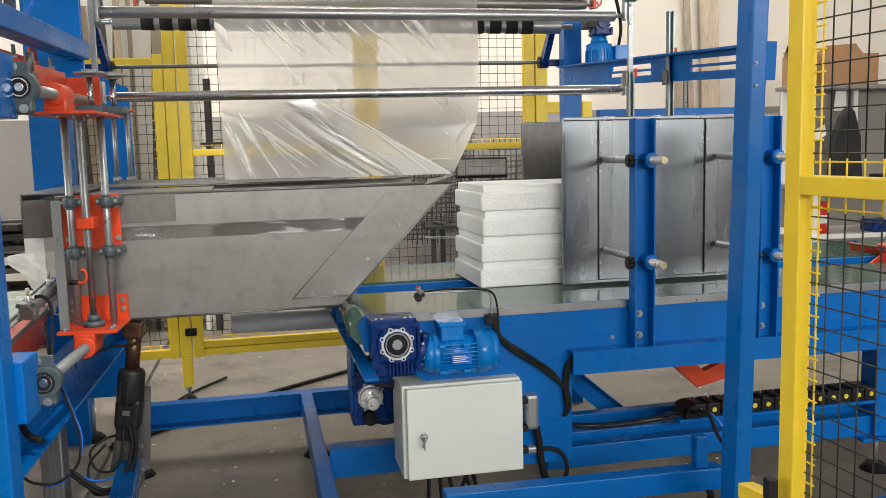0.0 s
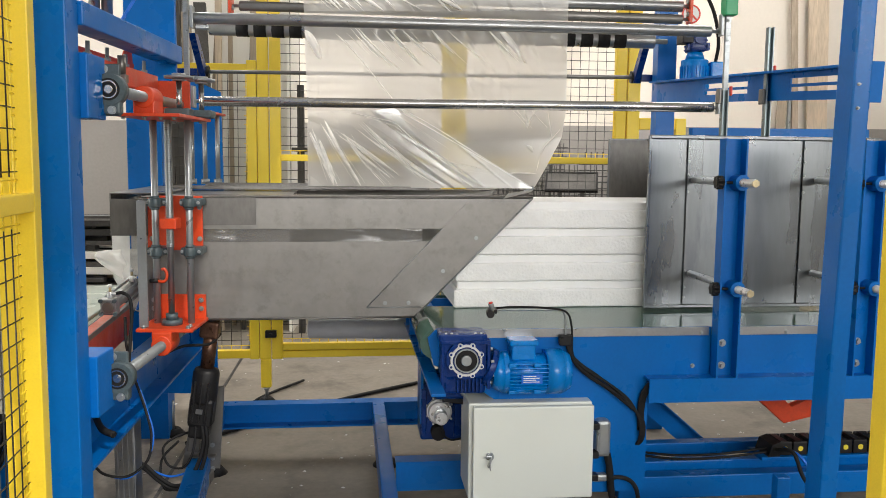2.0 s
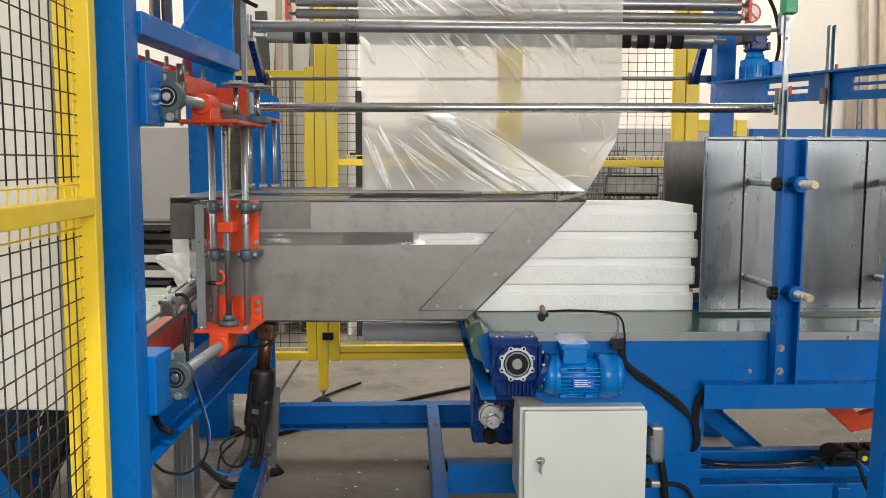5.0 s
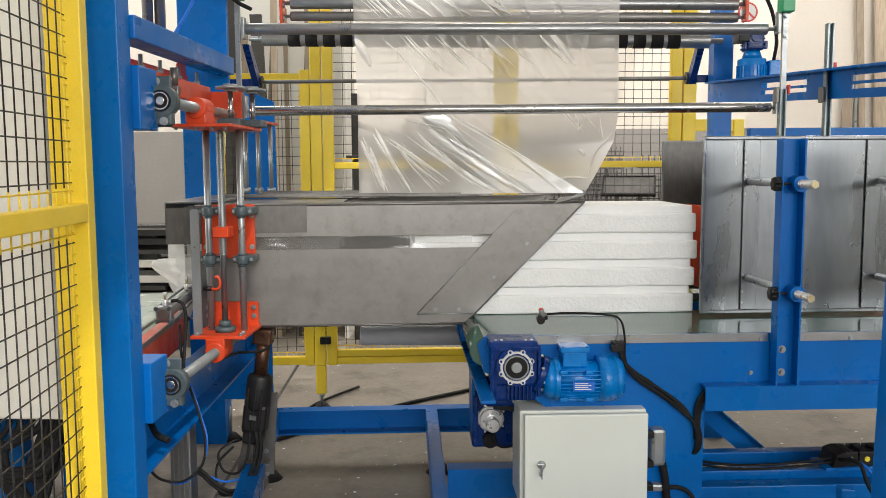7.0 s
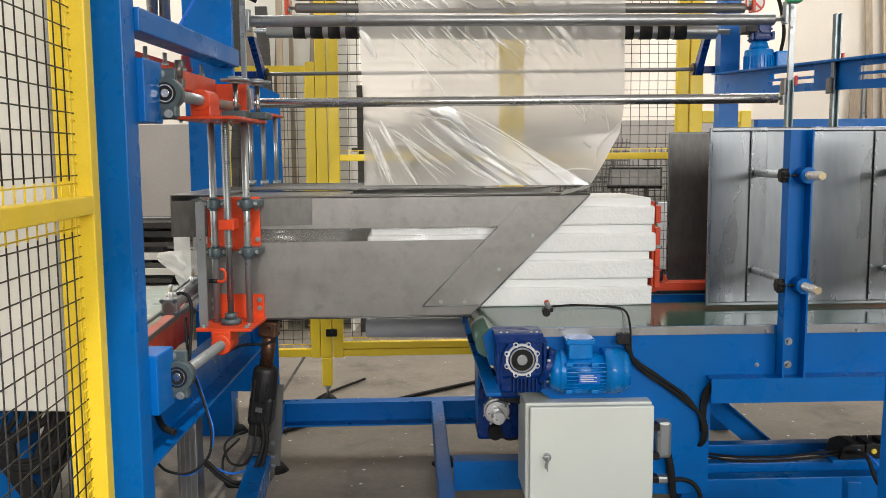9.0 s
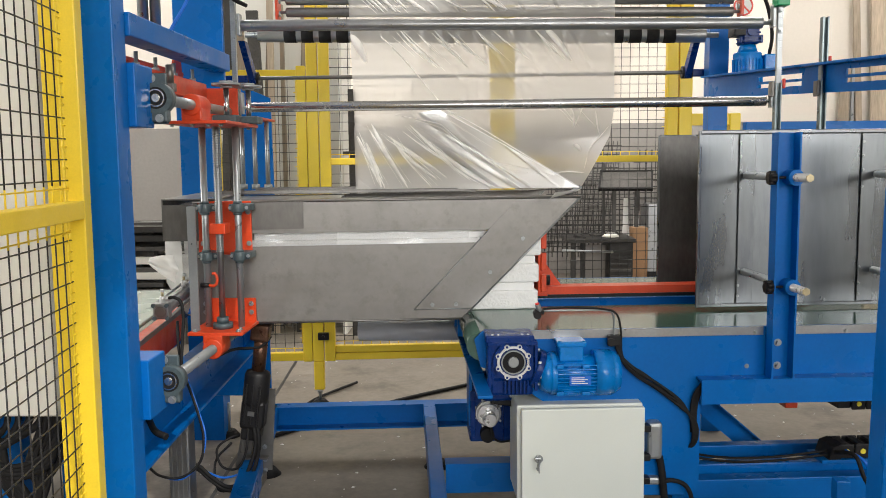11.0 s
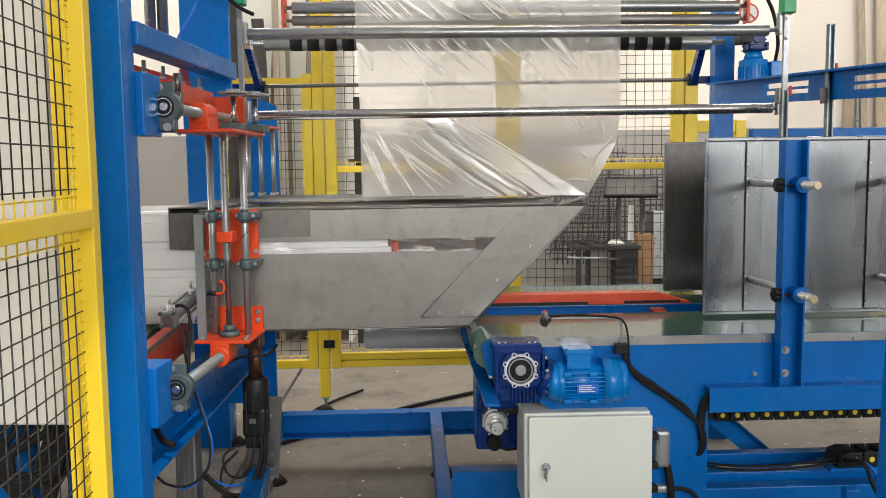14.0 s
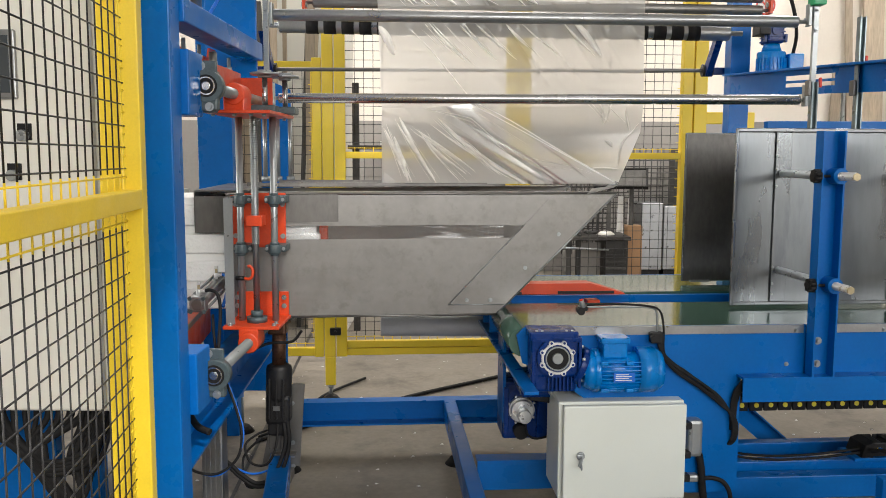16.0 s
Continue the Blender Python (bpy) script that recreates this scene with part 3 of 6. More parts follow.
bolts(conv, [(1.075, 2.649, 0.797), (1.37, 2.648, 0.797), (1.05, 2.655, 0.685), (1.62, 2.648, 0.797)], (0, -1, 0), 0.005)
bm = slab([(1.185, 0.80), (1.215, 0.80), (1.20, 0.815)], "y", 2.640, 2.648)
part("corner_lug", bm, GALV, conv)

# ---- guide sheets beside the belt ----
def guide(y0, y1, x0, ribs, label):
    g = thing("guide_sheet", (x0, (y0 + y1) / 2, 0.83), label, "guide plate", "side guide sheets", yaw=YAW)
    part("sheet", box(x0, 1.86, y0, y1, 0.826, 1.448, 0.001), GUIDE if y0 < 3.2 else STEEL_DARK, g)
    face = y0 if y0 < 3.2 else y1
    s = -1 if y0 < 3.2 else 1
    part("hem", box(x0 - 0.006, x0 + 0.006, min(face, face + s * 0.012), max(face, face + s * 0.012), 0.822, 1.452, 0.003), GUIDE, g)
    part("hem", box(x0, 1.86, min(face, face + s * 0.014), max(face, face + s * 0.014), 1.44, 1.454, 0.003), GUIDE, g)
    part("hem", box(x0, 1.86, min(face, face + s * 0.010), max(face, face + s * 0.010), 0.822, 0.834, 0.002), GUIDE, g)
    for x in ribs:
        b = box(x, x + 0.055, face - 0.004, face, 0.835, 1.44, 0.0015)
        box(x - 0.004, x + 0.004, face - 0.009, face - 0.004, 0.835, 1.44, 0.001, b)
        part("rib", b, GUIDE, g, "folded stiffening rib")
        bolts(g, [(x, face - 0.009, z) for z in (0.862, 0.90, 0.96, 1.25, 1.31, 1.36, 1.41)], (0, -1, 0), 0.0035, "screw")
    return g


guide(2.990, 2.993, 0.968, (1.115, 1.56), "brushed steel side guide sheet with folded ribs")
guide(3.575, 3.578, 0.958, (), "dark smooth steel side guide sheet")
part("strap", box(0.985, 1.07, 3.56, 3.574, 0.82, 0.828, 0.001), GALV, bpy.data.objects["guide_sheet.001"])


def upright(x, y):
    u = thing("guide_upright", (x + 0.037, y, 0.66), "blue U-section upright with two clamped adjusting rods", "bracket", "guide uprights", yaw=YAW)
    b = slab([(x, y - 0.04), (x + 0.006, y - 0.04), (x + 0.006, y), (x + 0.069, y), (x + 0.069, y - 0.04), (x + 0.075, y - 0.04), (x + 0.075, y + 0.007), (x, y + 0.007)], "z", 0.655, 1.434)
    part("channel", b, BLUE, u)
    for z in (1.294, 0.950):
        rx = x + 0.056
        part("rod", cyl((rx, y - 0.135, z), (rx, y + 0.335, z), 0.0135, n=6), BRIGHT, u, "zinc plated hexagonal adjusting rod")
        part("rod_end", cyl((rx, y - 0.139, z), (rx, y - 0.135, z), 0.0125, n=6), BRASS, u)
        part("collar", ring((rx, y - 0.052, z), (0, 1, 0), 0.0136, 0.025, 0.05, n=24), BLUE, u)
        part("clamp_screw", cyl((rx - 0.055, y - 0.03, z), (rx - 0.02, y - 0.03, z), 0.0045, n=10), BLACK, u)
        b = cyl((rx - 0.083, y - 0.03, z), (rx - 0.056, y - 0.03, z), 0.014, n=14)
        for k in range(7):
            a = 2 * math.pi * k / 7
            cyl((rx - 0.080, y - 0.03 + 0.016 * math.cos(a), z + 0.016 * math.sin(a)), (rx - 0.060, y - 0.03 + 0.016 * math.cos(a), z + 0.016 * math.sin(a)), 0.0065, b, n=8)
        part("star_knob", b, BLACK, u, "black star clamping knob")
    for z in (0.69, 0.765):
        part("bolt", cyl((x + 0.035, y - 0.012, z), (x + 0.035, y - 0.002, z), 0.0075, n=6), GALV, u)
        part("washer", cyl((x + 0.035, y - 0.002, z), (x + 0.035, y + 0.001, z), 0.0125, n=20), GALV, u)


upright(1.107, 2.655)
upright(1.578, 2.690)

# hanging adjusting bars
for y, x, top, low in ((3.03, 1.238, 1.62, 1.44), (3.02, 1.392, 1.845, 1.44)):
    h = thing("hanger_bar", (x, y, low), "zinc plated slotted hanger bar holding a guide sheet", "bracket", "hanger bars")
    b = slab([(x + 0.004, y), (x + 0.009, y), (x + 0.009, y + 0.022), (x + 0.022, y + 0.022), (x + 0.022, y), (x + 0.026, y), (x + 0.026, y + 0.028), (x + 0.004, y + 0.028)], "z", low, top)
    part("bar", b, ZINC_DARK, h)
    part("clamp", box(x - 0.012, x - 0.001, y - 0.005, y + 0.03, 1.57, 1.625, 0.003), STEEL_DARK, h)
    part("lever", box(x + 0.031, x + 0.041, y + 0.005, y + 0.018, 1.60 if top < 1.7 else 1.665, 1.635 if top < 1.7 else 1.71, 0.003), REDPLASTIC, h, "small red clamping lever")
for x, label in ((1.288, "toothed zinc rack holding the cross rollers"), (-0.722, "toothed zinc rack holding the cross rollers")):
    r = thing("toothed_rack", (x, 3.13, 1.5), label, "gear rack", "roller racks")
    b = box(x - 0.009, x + 0.009, 3.135, 3.15, 1.50, 2.4, 0.001)
    for k in range(138):
        z = 1.515 + 0.0063 * k
        box(x - 0.009, x + 0.009, 3.131, 3.1352, z, z + 0.0036, 0, b)
    part("rack", b, GALV, r)
    part("end_block", box(x - 0.022, x + 0.024, 3.105, 3.165, 1.90 if x > 0 else 1.97, 2.0, 0.004), GREEN, r, "green plastic guide block")
    s = -1 if x > 0 else 1
    for z in (1.565, 1.855):
        part("plate", box(x + s * 0.012, x + s * 0.024, 3.14, 3.175, z - 0.025, z + 0.055, 0.002), GALV, r)
        part("stud", cyl((x + s * 0.012, 3.168, z), (x + s * 0.03, 3.168, z), 0.007, n=10), GALV, r)
        bolts(r, [(x, 3.126, z - 0.04 + 0.0), (x, 3.126, z + 0.03)], (0, -1, 0), 0.005)

# ---- rollers ----
def roller(x0, x1, y, z, r, material, label, bands=(), stub=0.05, tilt=0.0):
    o = thing("roller", ((x0 + x1) / 2, y, z), label, "roller", "film rollers")
    zz = lambda x: z + tilt * ((x0 + x1) / 2 - x) / (x1 - x0)
    part("tube", cyl((x0, y, zz(x0)), (x1, y, zz(x1)), r, n=32, bevel=0.004), material, o)
    part("shaft", cyl((x0 - stub, y, zz(x0 - stub)), (x1 + stub, y, zz(x1 + stub)), r * 0.35, n=14), GALV, o)
    for b0, b1 in bands:
        part("rubber_band", cyl((b0, y, zz(b0)), (b1, y, zz(b1)), r + 0.002, n=32), RUBBER, o, "black rubber grip band")


roller(-0.685, 1.255, 3.168, 1.565, 0.0185, CHROME, "bright ground steel cross roller", stub=0.02)
roller(-0.70, 1.235, 3.168, 1.859, 0.021, ALU, "grey metal cross roller", stub=0.03, tilt=0.021)
BANDS = [(x, x + 0.056) for x in (-0.704, -0.623, -0.541, -0.460, 0.802, 0.885, 0.965, 1.04)]
BANDS = BANDS + [(-0.378 + 0.0815 * k, -0.318 + 0.0815 * k) for k in range(14)]
roller(-0.83, 1.235, 3.95, 1.932, 0.034, ALU, "grey roller with black rubber grip bands", BANDS, stub=0.06, tilt=0.032)
roller(-0.62, 1.255, 3.6, 2.029, 0.024, ALU, "grey metal upper roller", stub=0.03, tilt=0.027)
roller(-0.62, 1.255, 3.6, 1.975, 0.020, STEEL, "dull steel upper roller", stub=0.03, tilt=0.027)
roller(-0.90, 1.20, 4.22, 1.775, 0.0095, STEEL, "thin steel tension bar", stub=0.03)
roller(-0.34, 0.22, 3.60, 0.617, 0.045, ROLLFILM, "film covered supply roller under the channel", stub=0.0)
for x, s in ((-0.94, 1), (1.205, -1)):
    a = thing("dancer_arm", (x, 4.1, 1.78), "blue dancer arm carrying the tension bar", "lever", "dancer arms")
    part("arm", slab([(4.00, 1.93), (4.06, 1.93), (4.25, 1.765), (4.19, 1.745)], "x", x, x + 0.03), BLUE_DARK, a)
    part("hub", cyl((x - 0.01, 4.22, 1.775), (x + 0.04, 4.22, 1.775), 0.03, n=20), BLACK, a)
    part("link", box(min(x, x - s * 0.13), max(x + 0.03, x - s * 0.13), 4.215, 4.24, 1.755, 1.79, 0.004), BLUE_DARK, a)
for x in (-0.655, 1.285):
    o = thing("roller_bracket", (x, 3.6, 2.0), "orange steel bracket holding the upper rollers", "bracket", "roller brackets")
    part("plate", slab([(3.57, 1.945), (3.63, 1.945), (3.65, 2.25), (3.55, 2.25)], "x", x - 0.005, x + 0.005), ORANGE, o)
    part("nut", cyl((x - 0.012, 3.6, 1.982), (x + 0.012, 3.6, 1.982), 0.012, n=6), GALV, o)
    part("nut", cyl((x - 0.012, 3.6, 2.036), (x + 0.012, 3.6, 2.036), 0.012, n=6), GALV, o)
s = thing("warning_sign", (1.45, 4.09, 2.068), "round white no-entry warning sticker with a red ring", "sign")
part("disc", cyl((1.45, 4.099, 2.068), (1.45, 4.096, 2.068), 0.047, n=32), WHITEPL, s)
part("red_ring", ring((1.45, 4.096, 2.068), (0, -1, 0), 0.038, 0.046, 0.002), REDPLASTIC, s)
part("red_bar", box(-0.04, 0.04, 4.093, 4.096, -0.004, 0.004, 0, turn=Matrix.Translation((1.45, 0, 2.068)) @ pose(0, 0, 0, 0, 45, 0)), REDPLASTIC, s)

# ---- forming channel ----
CY, CB = 2.903, 3.62
chan = thing("forming_channel", (-0.62, CY, 0.79), "grey steel forming channel with a slot and a slanted mouth", "forming channel", yaw=5.5)
side = [(-0.82, 0.786), (0.128, 0.786), (0.559, 1.220), (-0.82, 1.214), (-0.82, 1.108), (0.226, 1.109), (0.180, 1.063), (-0.82, 1.060)]
part("front_side", slab(side, "y", CY, CY + 0.004), STEEL, chan)
part("back_side", slab(side, "y", CB, CB + 0.004), STEEL, chan)
part("mouth_plate", slab([(-0.046, 0.824), (0.160, 0.824), (0.536, 1.206), (0.318, 1.206)], "y", CY - 0.004, CY - 0.0005), STEEL, chan, "slanted doubling plate round the mouth")
part("top_plate", slab([(-0.82, CY), (0.559, CY), (0.465, 2.995), (-0.82, 2.995)], "z", 1.2215, 1.2255), STEEL_DARK, chan)
part("top_plate", slab([(-0.82, 3.52), (0.465, 3.52), (0.559, CB + 0.004), (-0.82, CB + 0.004)], "z", 1.2215, 1.2255), STEEL_DARK, chan)
part("bottom_plate", box(-0.82, 0.128, CY + 0.005, CB - 0.001, 0.786, 0.790, 0.0005), STEEL, chan)
part("bent_edge", cyl((-0.82, CY, 1.2205), (0.559, CY, 1.2225), 0.005, n=10), STEEL, chan)
part("bent_edge", cyl((-0.60, CY, 0.787), (0.128, CY, 0.787), 0.004, n=10), STEEL, chan)
part("mouth_edge", cyl((0.128, CY, 0.787), (0.559, CY, 1.221), 0.003, n=8), GALV, chan)
part("mouth_edge", cyl((0.128, CB, 0.787), (0.559, CB, 1.221), 0.003, n=8), GALV, chan)
part("cover_flap", slab([(-0.62, 1.121), (-0.433, 1.123), (-0.433, 1.219), (-0.62, 1.217)], "y", CY - 0.007, CY - 0.004), STEEL_DARK, chan, "darker bolted cover plate")
blk = box(-0.925, -0.80, CY - 0.006, CY - 0.002, 1.085, 1.212, 0.001)
box(-0.925, -0.74, CY - 0.006, CB, 1.228, 1.233, 0.001, blk)
box(-0.925, -0.92, CY - 0.006, CB, 1.085, 1.228, 0.001, blk)
part("end_hood", blk, STEEL_DARK, chan, "folded dark steel end hood")
part("top_bar", box(-0.80, 0.22, 3.30, 3.315, 1.232, 1.246, 0.002), STEEL_DARK, chan)
part("top_bar", box(-0.70, -0.18, 3.55, 3.57, 1.232, 1.25, 0.002), STEEL_DARK, chan)
# pale tubes put in for the lit outline of the mouth plate
for p, q in (((-0.046, 0.824), (0.160, 0.824)), ((-0.046, 0.824), (0.226, 1.109))):
    part("weld_edge", cyl((p[0], CY - 0.004, p[1]), (q[0], CY - 0.004, q[1]), 0.0018, n=6), GALV, chan)
bolts(chan, [(0.02, CY - 0.004, 0.84), (0.105, CY - 0.004, 0.84), (0.23, CY - 0.004, 0.955), (0.35, CY - 0.004, 1.075)], (0, -1, 0), 0.005, "screw")
b = cyl((0.525, 2.93, 1.236), (0.560, 2.905, 1.260), 0.007, n=10)
part("tip_pin", b, GALV, chan)

# ---- film ----
def sheet(rows, cols, place, noise_amp, seed, tip=(0.56, 1.25), gate_at=0.15):
    """A grid of film with sharp folds that fan out from the tip."""
    bm = bmesh.new()
    g = []
    for i in range(rows + 1):
        g.append([])
        for j in range(cols + 1):
            p = Vector(place(j / cols, i / rows))
            r = math.hypot(p.z - tip[1], tip[0] - p.x)
            s = (p.z - tip[1]) * 0.72 + (p.x - tip[0]) * 0.69
            s = s / (0.45 + 0.75 * min(1.0, r))
            k = 0.0
            for f, w in ((4.2, 1.0), (10.0, 0.5)):
                n1 = noise.noise(Vector((s * f + seed, r * 0.9 + seed * 0.7, seed)))
                k += w * max(0.0, 1 - abs(n1) * 5.0) ** 1.5 * max(0.0, gate_at + 2.2 * noise.noise(Vector((s * 3 + 4, r * 2.6, seed + 5))))
            k += 0.9 * noise.noise(Vector((p.x * 2.0, p.z * 2.0, seed + 9)))
            p.y += noise_amp * k * min(1.0, max(0.0, 2.4 * (r - 0.06)))
            g[-1].append(bm.verts.new(p))
    for a, c in zip(g, g[1:]):
        for j in range(cols):
            bm.faces.new((a[j], a[j + 1], c[j + 1], c[j])).smooth = True
    return bm


EDGE_Z = (1.262, 1.328, 1.448, 1.567, 1.92, 2.4)
EDGE_X = (0.558, 0.620, 0.714, 0.752, 0.757, 0.755)
EDGE_Y = (3.008, 3.17, 3.38, 3.51, 3.55, 3.55)


def upper_film(u, v):
    """From above the rollers down to the forming shoulder; v = 0 at the top."""
    zl, zr = 2.4 - 1.177 * v, 2.4 - 1.138 * v
    xl, yl = -0.362 + 0.047 * v, 3.555 - 0.055 * v * v
    xr, yr = float(np.interp(zr, EDGE_Z, EDGE_X)), float(np.interp(zr, EDGE_Z, EDGE_Y))
    return xl + (xr - xl) * u, yl + (yr - yl) * u ** 2.2, zl + (zr - zl) * u


film = thing("plastic_film", (0.2, 3.5, 1.24), "clear creased plastic film running down from the rollers", "plastic film")
part("web", sheet(110, 170, lambda u, v: upper_film(u, 0.37 + 0.63 * v), 0.012, 3.1), FILM, film)
# grey reflection of the inclined upper film, put in as extra haze
part("upper_web", sheet(60, 170, lambda u, v: upper_film(u, 0.37 * v), 0.010, 3.1, gate_at=0.7), FILM_HAZED, film, "hazier film above the front roller")


def flap(u, v):
    x = -0.327 + 0.873 * u
    top = 1.548 + 0.012 * min(1, u / 0.42) if u < 0.42 else 1.56 - (u - 0.42) / 0.58 * 0.298
    low = 1.226 + 0.03 * u
    return x, 3.50 - 0.485 * u ** 1.9 - 0.012, top + (low - top) * v


part("folded_flap", sheet(110, 170, flap, 0.034, 11.4, gate_at=0.9), FILM_FOLD, film, "inner folded layer of the film")


def side_film(u, v):
    return 0.46 + 0.095 * u - 0.02 * v, CY + 0.080 + 0.009 * u - 0.004 * math.sin(5 * u + 3 * v), 1.252 - 0.012 * (1 - u) - (0.022 - 0.012 * u) * v


part("tuck", sheet(14, 18, side_film, 0.004, 4.4), FILM, film)
part("slot_film", sheet(10, 60, lambda u, v: (-0.80 + 0.95 * u, CY + 0.005 + 0.095 * u, 1.125 - 0.075 * v), 0.012, 23.0), FILM_SLOT, film)
# white streaks for the shine on folds that fan out towards the tip
def crease_streak(fn, stops, width, lift=0.006):
    """A thin raised strip through (u, v) stops on a film surface, tapering at both ends; its white stands in for a
    fold's highlight.
    """
    line = smooth_line([Vector((u, v, 0)) for u, v in stops], 14)
    bm, rows = bmesh.new(), []
    for k, p in enumerate(line):
        q = line[min(k + 1, len(line) - 1)] - line[max(k - 1, 0)]
        nrm = Vector((q.y * 0.35, -q.x, 0)).normalized() if q.length else Vector((1, 0, 0))
        w = width * (math.sin(math.pi * min(1.0, max(0.0, k / (len(line) - 1)))) ** 0.6 + 0.04)
        a, c = (Vector(fn(min(1, max(0, p.x + nrm.x * w * s)), min(1.0, max(0, p.y + nrm.y * w * s)))) for s in (-1, 1))
        half = (c - a).length / 2
        rows.append([bm.verts.new((a + c) / 2 + (c - a) / 2 * math.sin(s) + Vector((0, -lift - half * math.cos(s), 0))) for s in (-1.3, -0.65, 0, 0.65, 1.3)])
    for a, c in zip(rows, rows[1:]):
        for j in range(4):
            bm.faces.new((a[j], a[j + 1], c[j + 1], c[j])).smooth = True
    part("crease_streak", bm, FILM_WHITE, film)


random.seed(23)
FLAP_STREAKS = (((0.2, 0.02), (0.45, 0.26), (0.68, 0.58), (0.93, 0.3)), ((0.2, 0.02), (0.42, 0.18), (0.66, 0.45), (0.95, 0.2)), ((0.38, 0.0), (0.52, 0.10), (0.66, 0.25)), ((0.146, 0.2), (0.28, 0.55), (0.426, 0.93)),
              ((0.02, 0.2), (0.07, 0.55), (0.15, 1.0)), ((0.33, 0.35), (0.48, 0.66), (0.62, 0.95)), ((0.19, 0.28), (0.27, 0.62), (0.39, 0.98)), ((0.08, 0.1), (0.15, 0.5), (0.26, 1.0)), ((0.25, 0.12), (0.38, 0.5), (0.54, 0.9)), ((0.05, 0.35), (0.08, 0.6), (0.12, 0.95)))
for n, stops in enumerate(FLAP_STREAKS):
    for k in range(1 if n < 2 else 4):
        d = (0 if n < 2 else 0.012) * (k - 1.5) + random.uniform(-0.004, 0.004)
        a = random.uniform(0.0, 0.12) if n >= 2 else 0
        crease_streak(flap, [(u + d, v + a * (1 - i)) for i, (u, v) in enumerate(stops)], random.choice((0.0015, 0.002, 0.003, 0.005, 0.010)) * random.uniform(0.8, 1.2))
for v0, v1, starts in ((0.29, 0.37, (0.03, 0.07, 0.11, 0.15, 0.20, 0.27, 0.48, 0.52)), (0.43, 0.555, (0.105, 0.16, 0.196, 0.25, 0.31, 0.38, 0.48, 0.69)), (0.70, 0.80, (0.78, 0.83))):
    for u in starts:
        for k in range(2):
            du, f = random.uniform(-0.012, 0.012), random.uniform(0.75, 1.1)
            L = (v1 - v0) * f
            crease_streak(upper_film, [(u + du, v0 + 0.01 * k), (u + du + L * 0.45, v0 + L * 0.5), (u + du + L, v0 + L)], random.choice((0.0012, 0.002, 0.005)))
# long highlight streaks across the web and short ones by its curved edge, as white strips
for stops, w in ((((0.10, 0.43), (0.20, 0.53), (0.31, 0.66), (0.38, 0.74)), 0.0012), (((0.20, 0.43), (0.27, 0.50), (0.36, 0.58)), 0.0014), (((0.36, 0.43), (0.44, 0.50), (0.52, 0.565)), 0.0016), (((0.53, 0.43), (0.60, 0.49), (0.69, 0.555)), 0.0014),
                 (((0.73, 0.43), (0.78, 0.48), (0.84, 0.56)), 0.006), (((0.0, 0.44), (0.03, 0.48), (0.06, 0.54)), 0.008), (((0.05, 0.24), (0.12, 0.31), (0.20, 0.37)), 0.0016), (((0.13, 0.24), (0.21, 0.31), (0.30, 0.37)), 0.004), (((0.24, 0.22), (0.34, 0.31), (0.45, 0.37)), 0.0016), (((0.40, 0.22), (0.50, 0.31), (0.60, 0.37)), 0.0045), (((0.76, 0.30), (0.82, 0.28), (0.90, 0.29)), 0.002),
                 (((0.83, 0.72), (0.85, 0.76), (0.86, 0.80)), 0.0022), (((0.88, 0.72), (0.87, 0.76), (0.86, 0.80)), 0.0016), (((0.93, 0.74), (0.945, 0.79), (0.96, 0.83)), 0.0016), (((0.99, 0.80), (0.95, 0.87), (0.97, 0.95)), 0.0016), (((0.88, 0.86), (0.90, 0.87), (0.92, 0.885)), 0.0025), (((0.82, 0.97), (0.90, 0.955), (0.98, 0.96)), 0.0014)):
    crease_streak(upper_film, stops, w * 2.2)
# two pulled fold lines, their bright glint put in as opaque white
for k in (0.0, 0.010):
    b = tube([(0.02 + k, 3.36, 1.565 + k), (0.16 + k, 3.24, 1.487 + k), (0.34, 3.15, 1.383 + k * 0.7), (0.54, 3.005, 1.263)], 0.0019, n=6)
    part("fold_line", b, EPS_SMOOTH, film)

# ---- clamp carriage on the left ----
car = thing("clamp_carriage", (-0.7, 2.8, 0.79), "orange clamp carriage with vertical guide rods and a lead screw", "carriage")
for z in (1.537, 0.743):
    for x in (-0.70,):
        part("cross_shaft", cyl((x, 2.30, z), (x, 2.95 if z > 1 else 4.0, z), 0.0165, n=24), GALV, car)
        b = box(x - 0.045, x + 0.022, 2.287, 2.30, z - 0.07, z + 0.07, 0.004)
        cyl((x, 2.262, z), (x, 2.30, z), 0.043, b, n=28)
        box(x - 0.028, x + 0.028, 2.268, 2.299, z - 0.065, z - 0.02, 0.006, b)
        part("flange_bearing", b, BEARING, car, "dark grey cast flange bearing")
        part("bearing_seal", ring((x, 2.2615, z), (0, -1, 0), 0.013, 0.030, 0.0015), RUBBER, car)
        part("bearing_ring", ring((x, 2.2612, z), (0, -1, 0), 0.021, 0.0245, 0.003), CHROME, car)
        part("shaft_end", cyl((x, 2.2585, z), (x, 2.30, z), 0.0125, n=24, bevel=0.002), CHROME, car)
        bolts(car, [(x - 0.02, 2.287, z + 0.056), (x + 0.006, 2.268, z - 0.055)], (0, -1, 0), 0.008)
        h0 = 2.55 if z > 1 else 2.67
        hub = cyl((x, h0, z), (x, h0 + 0.10, z), 0.034, n=24, bevel=0.004)
        box(x - 0.032, x + 0.032, h0 + 0.004, h0 + 0.097, min(z, z + (-0.05 if z > 1 else 0.045)), max(z, z + (-0.05 if z > 1 else 0.045)), 0.004, hub)
        part("slide_hub", hub, ORANGE, car)
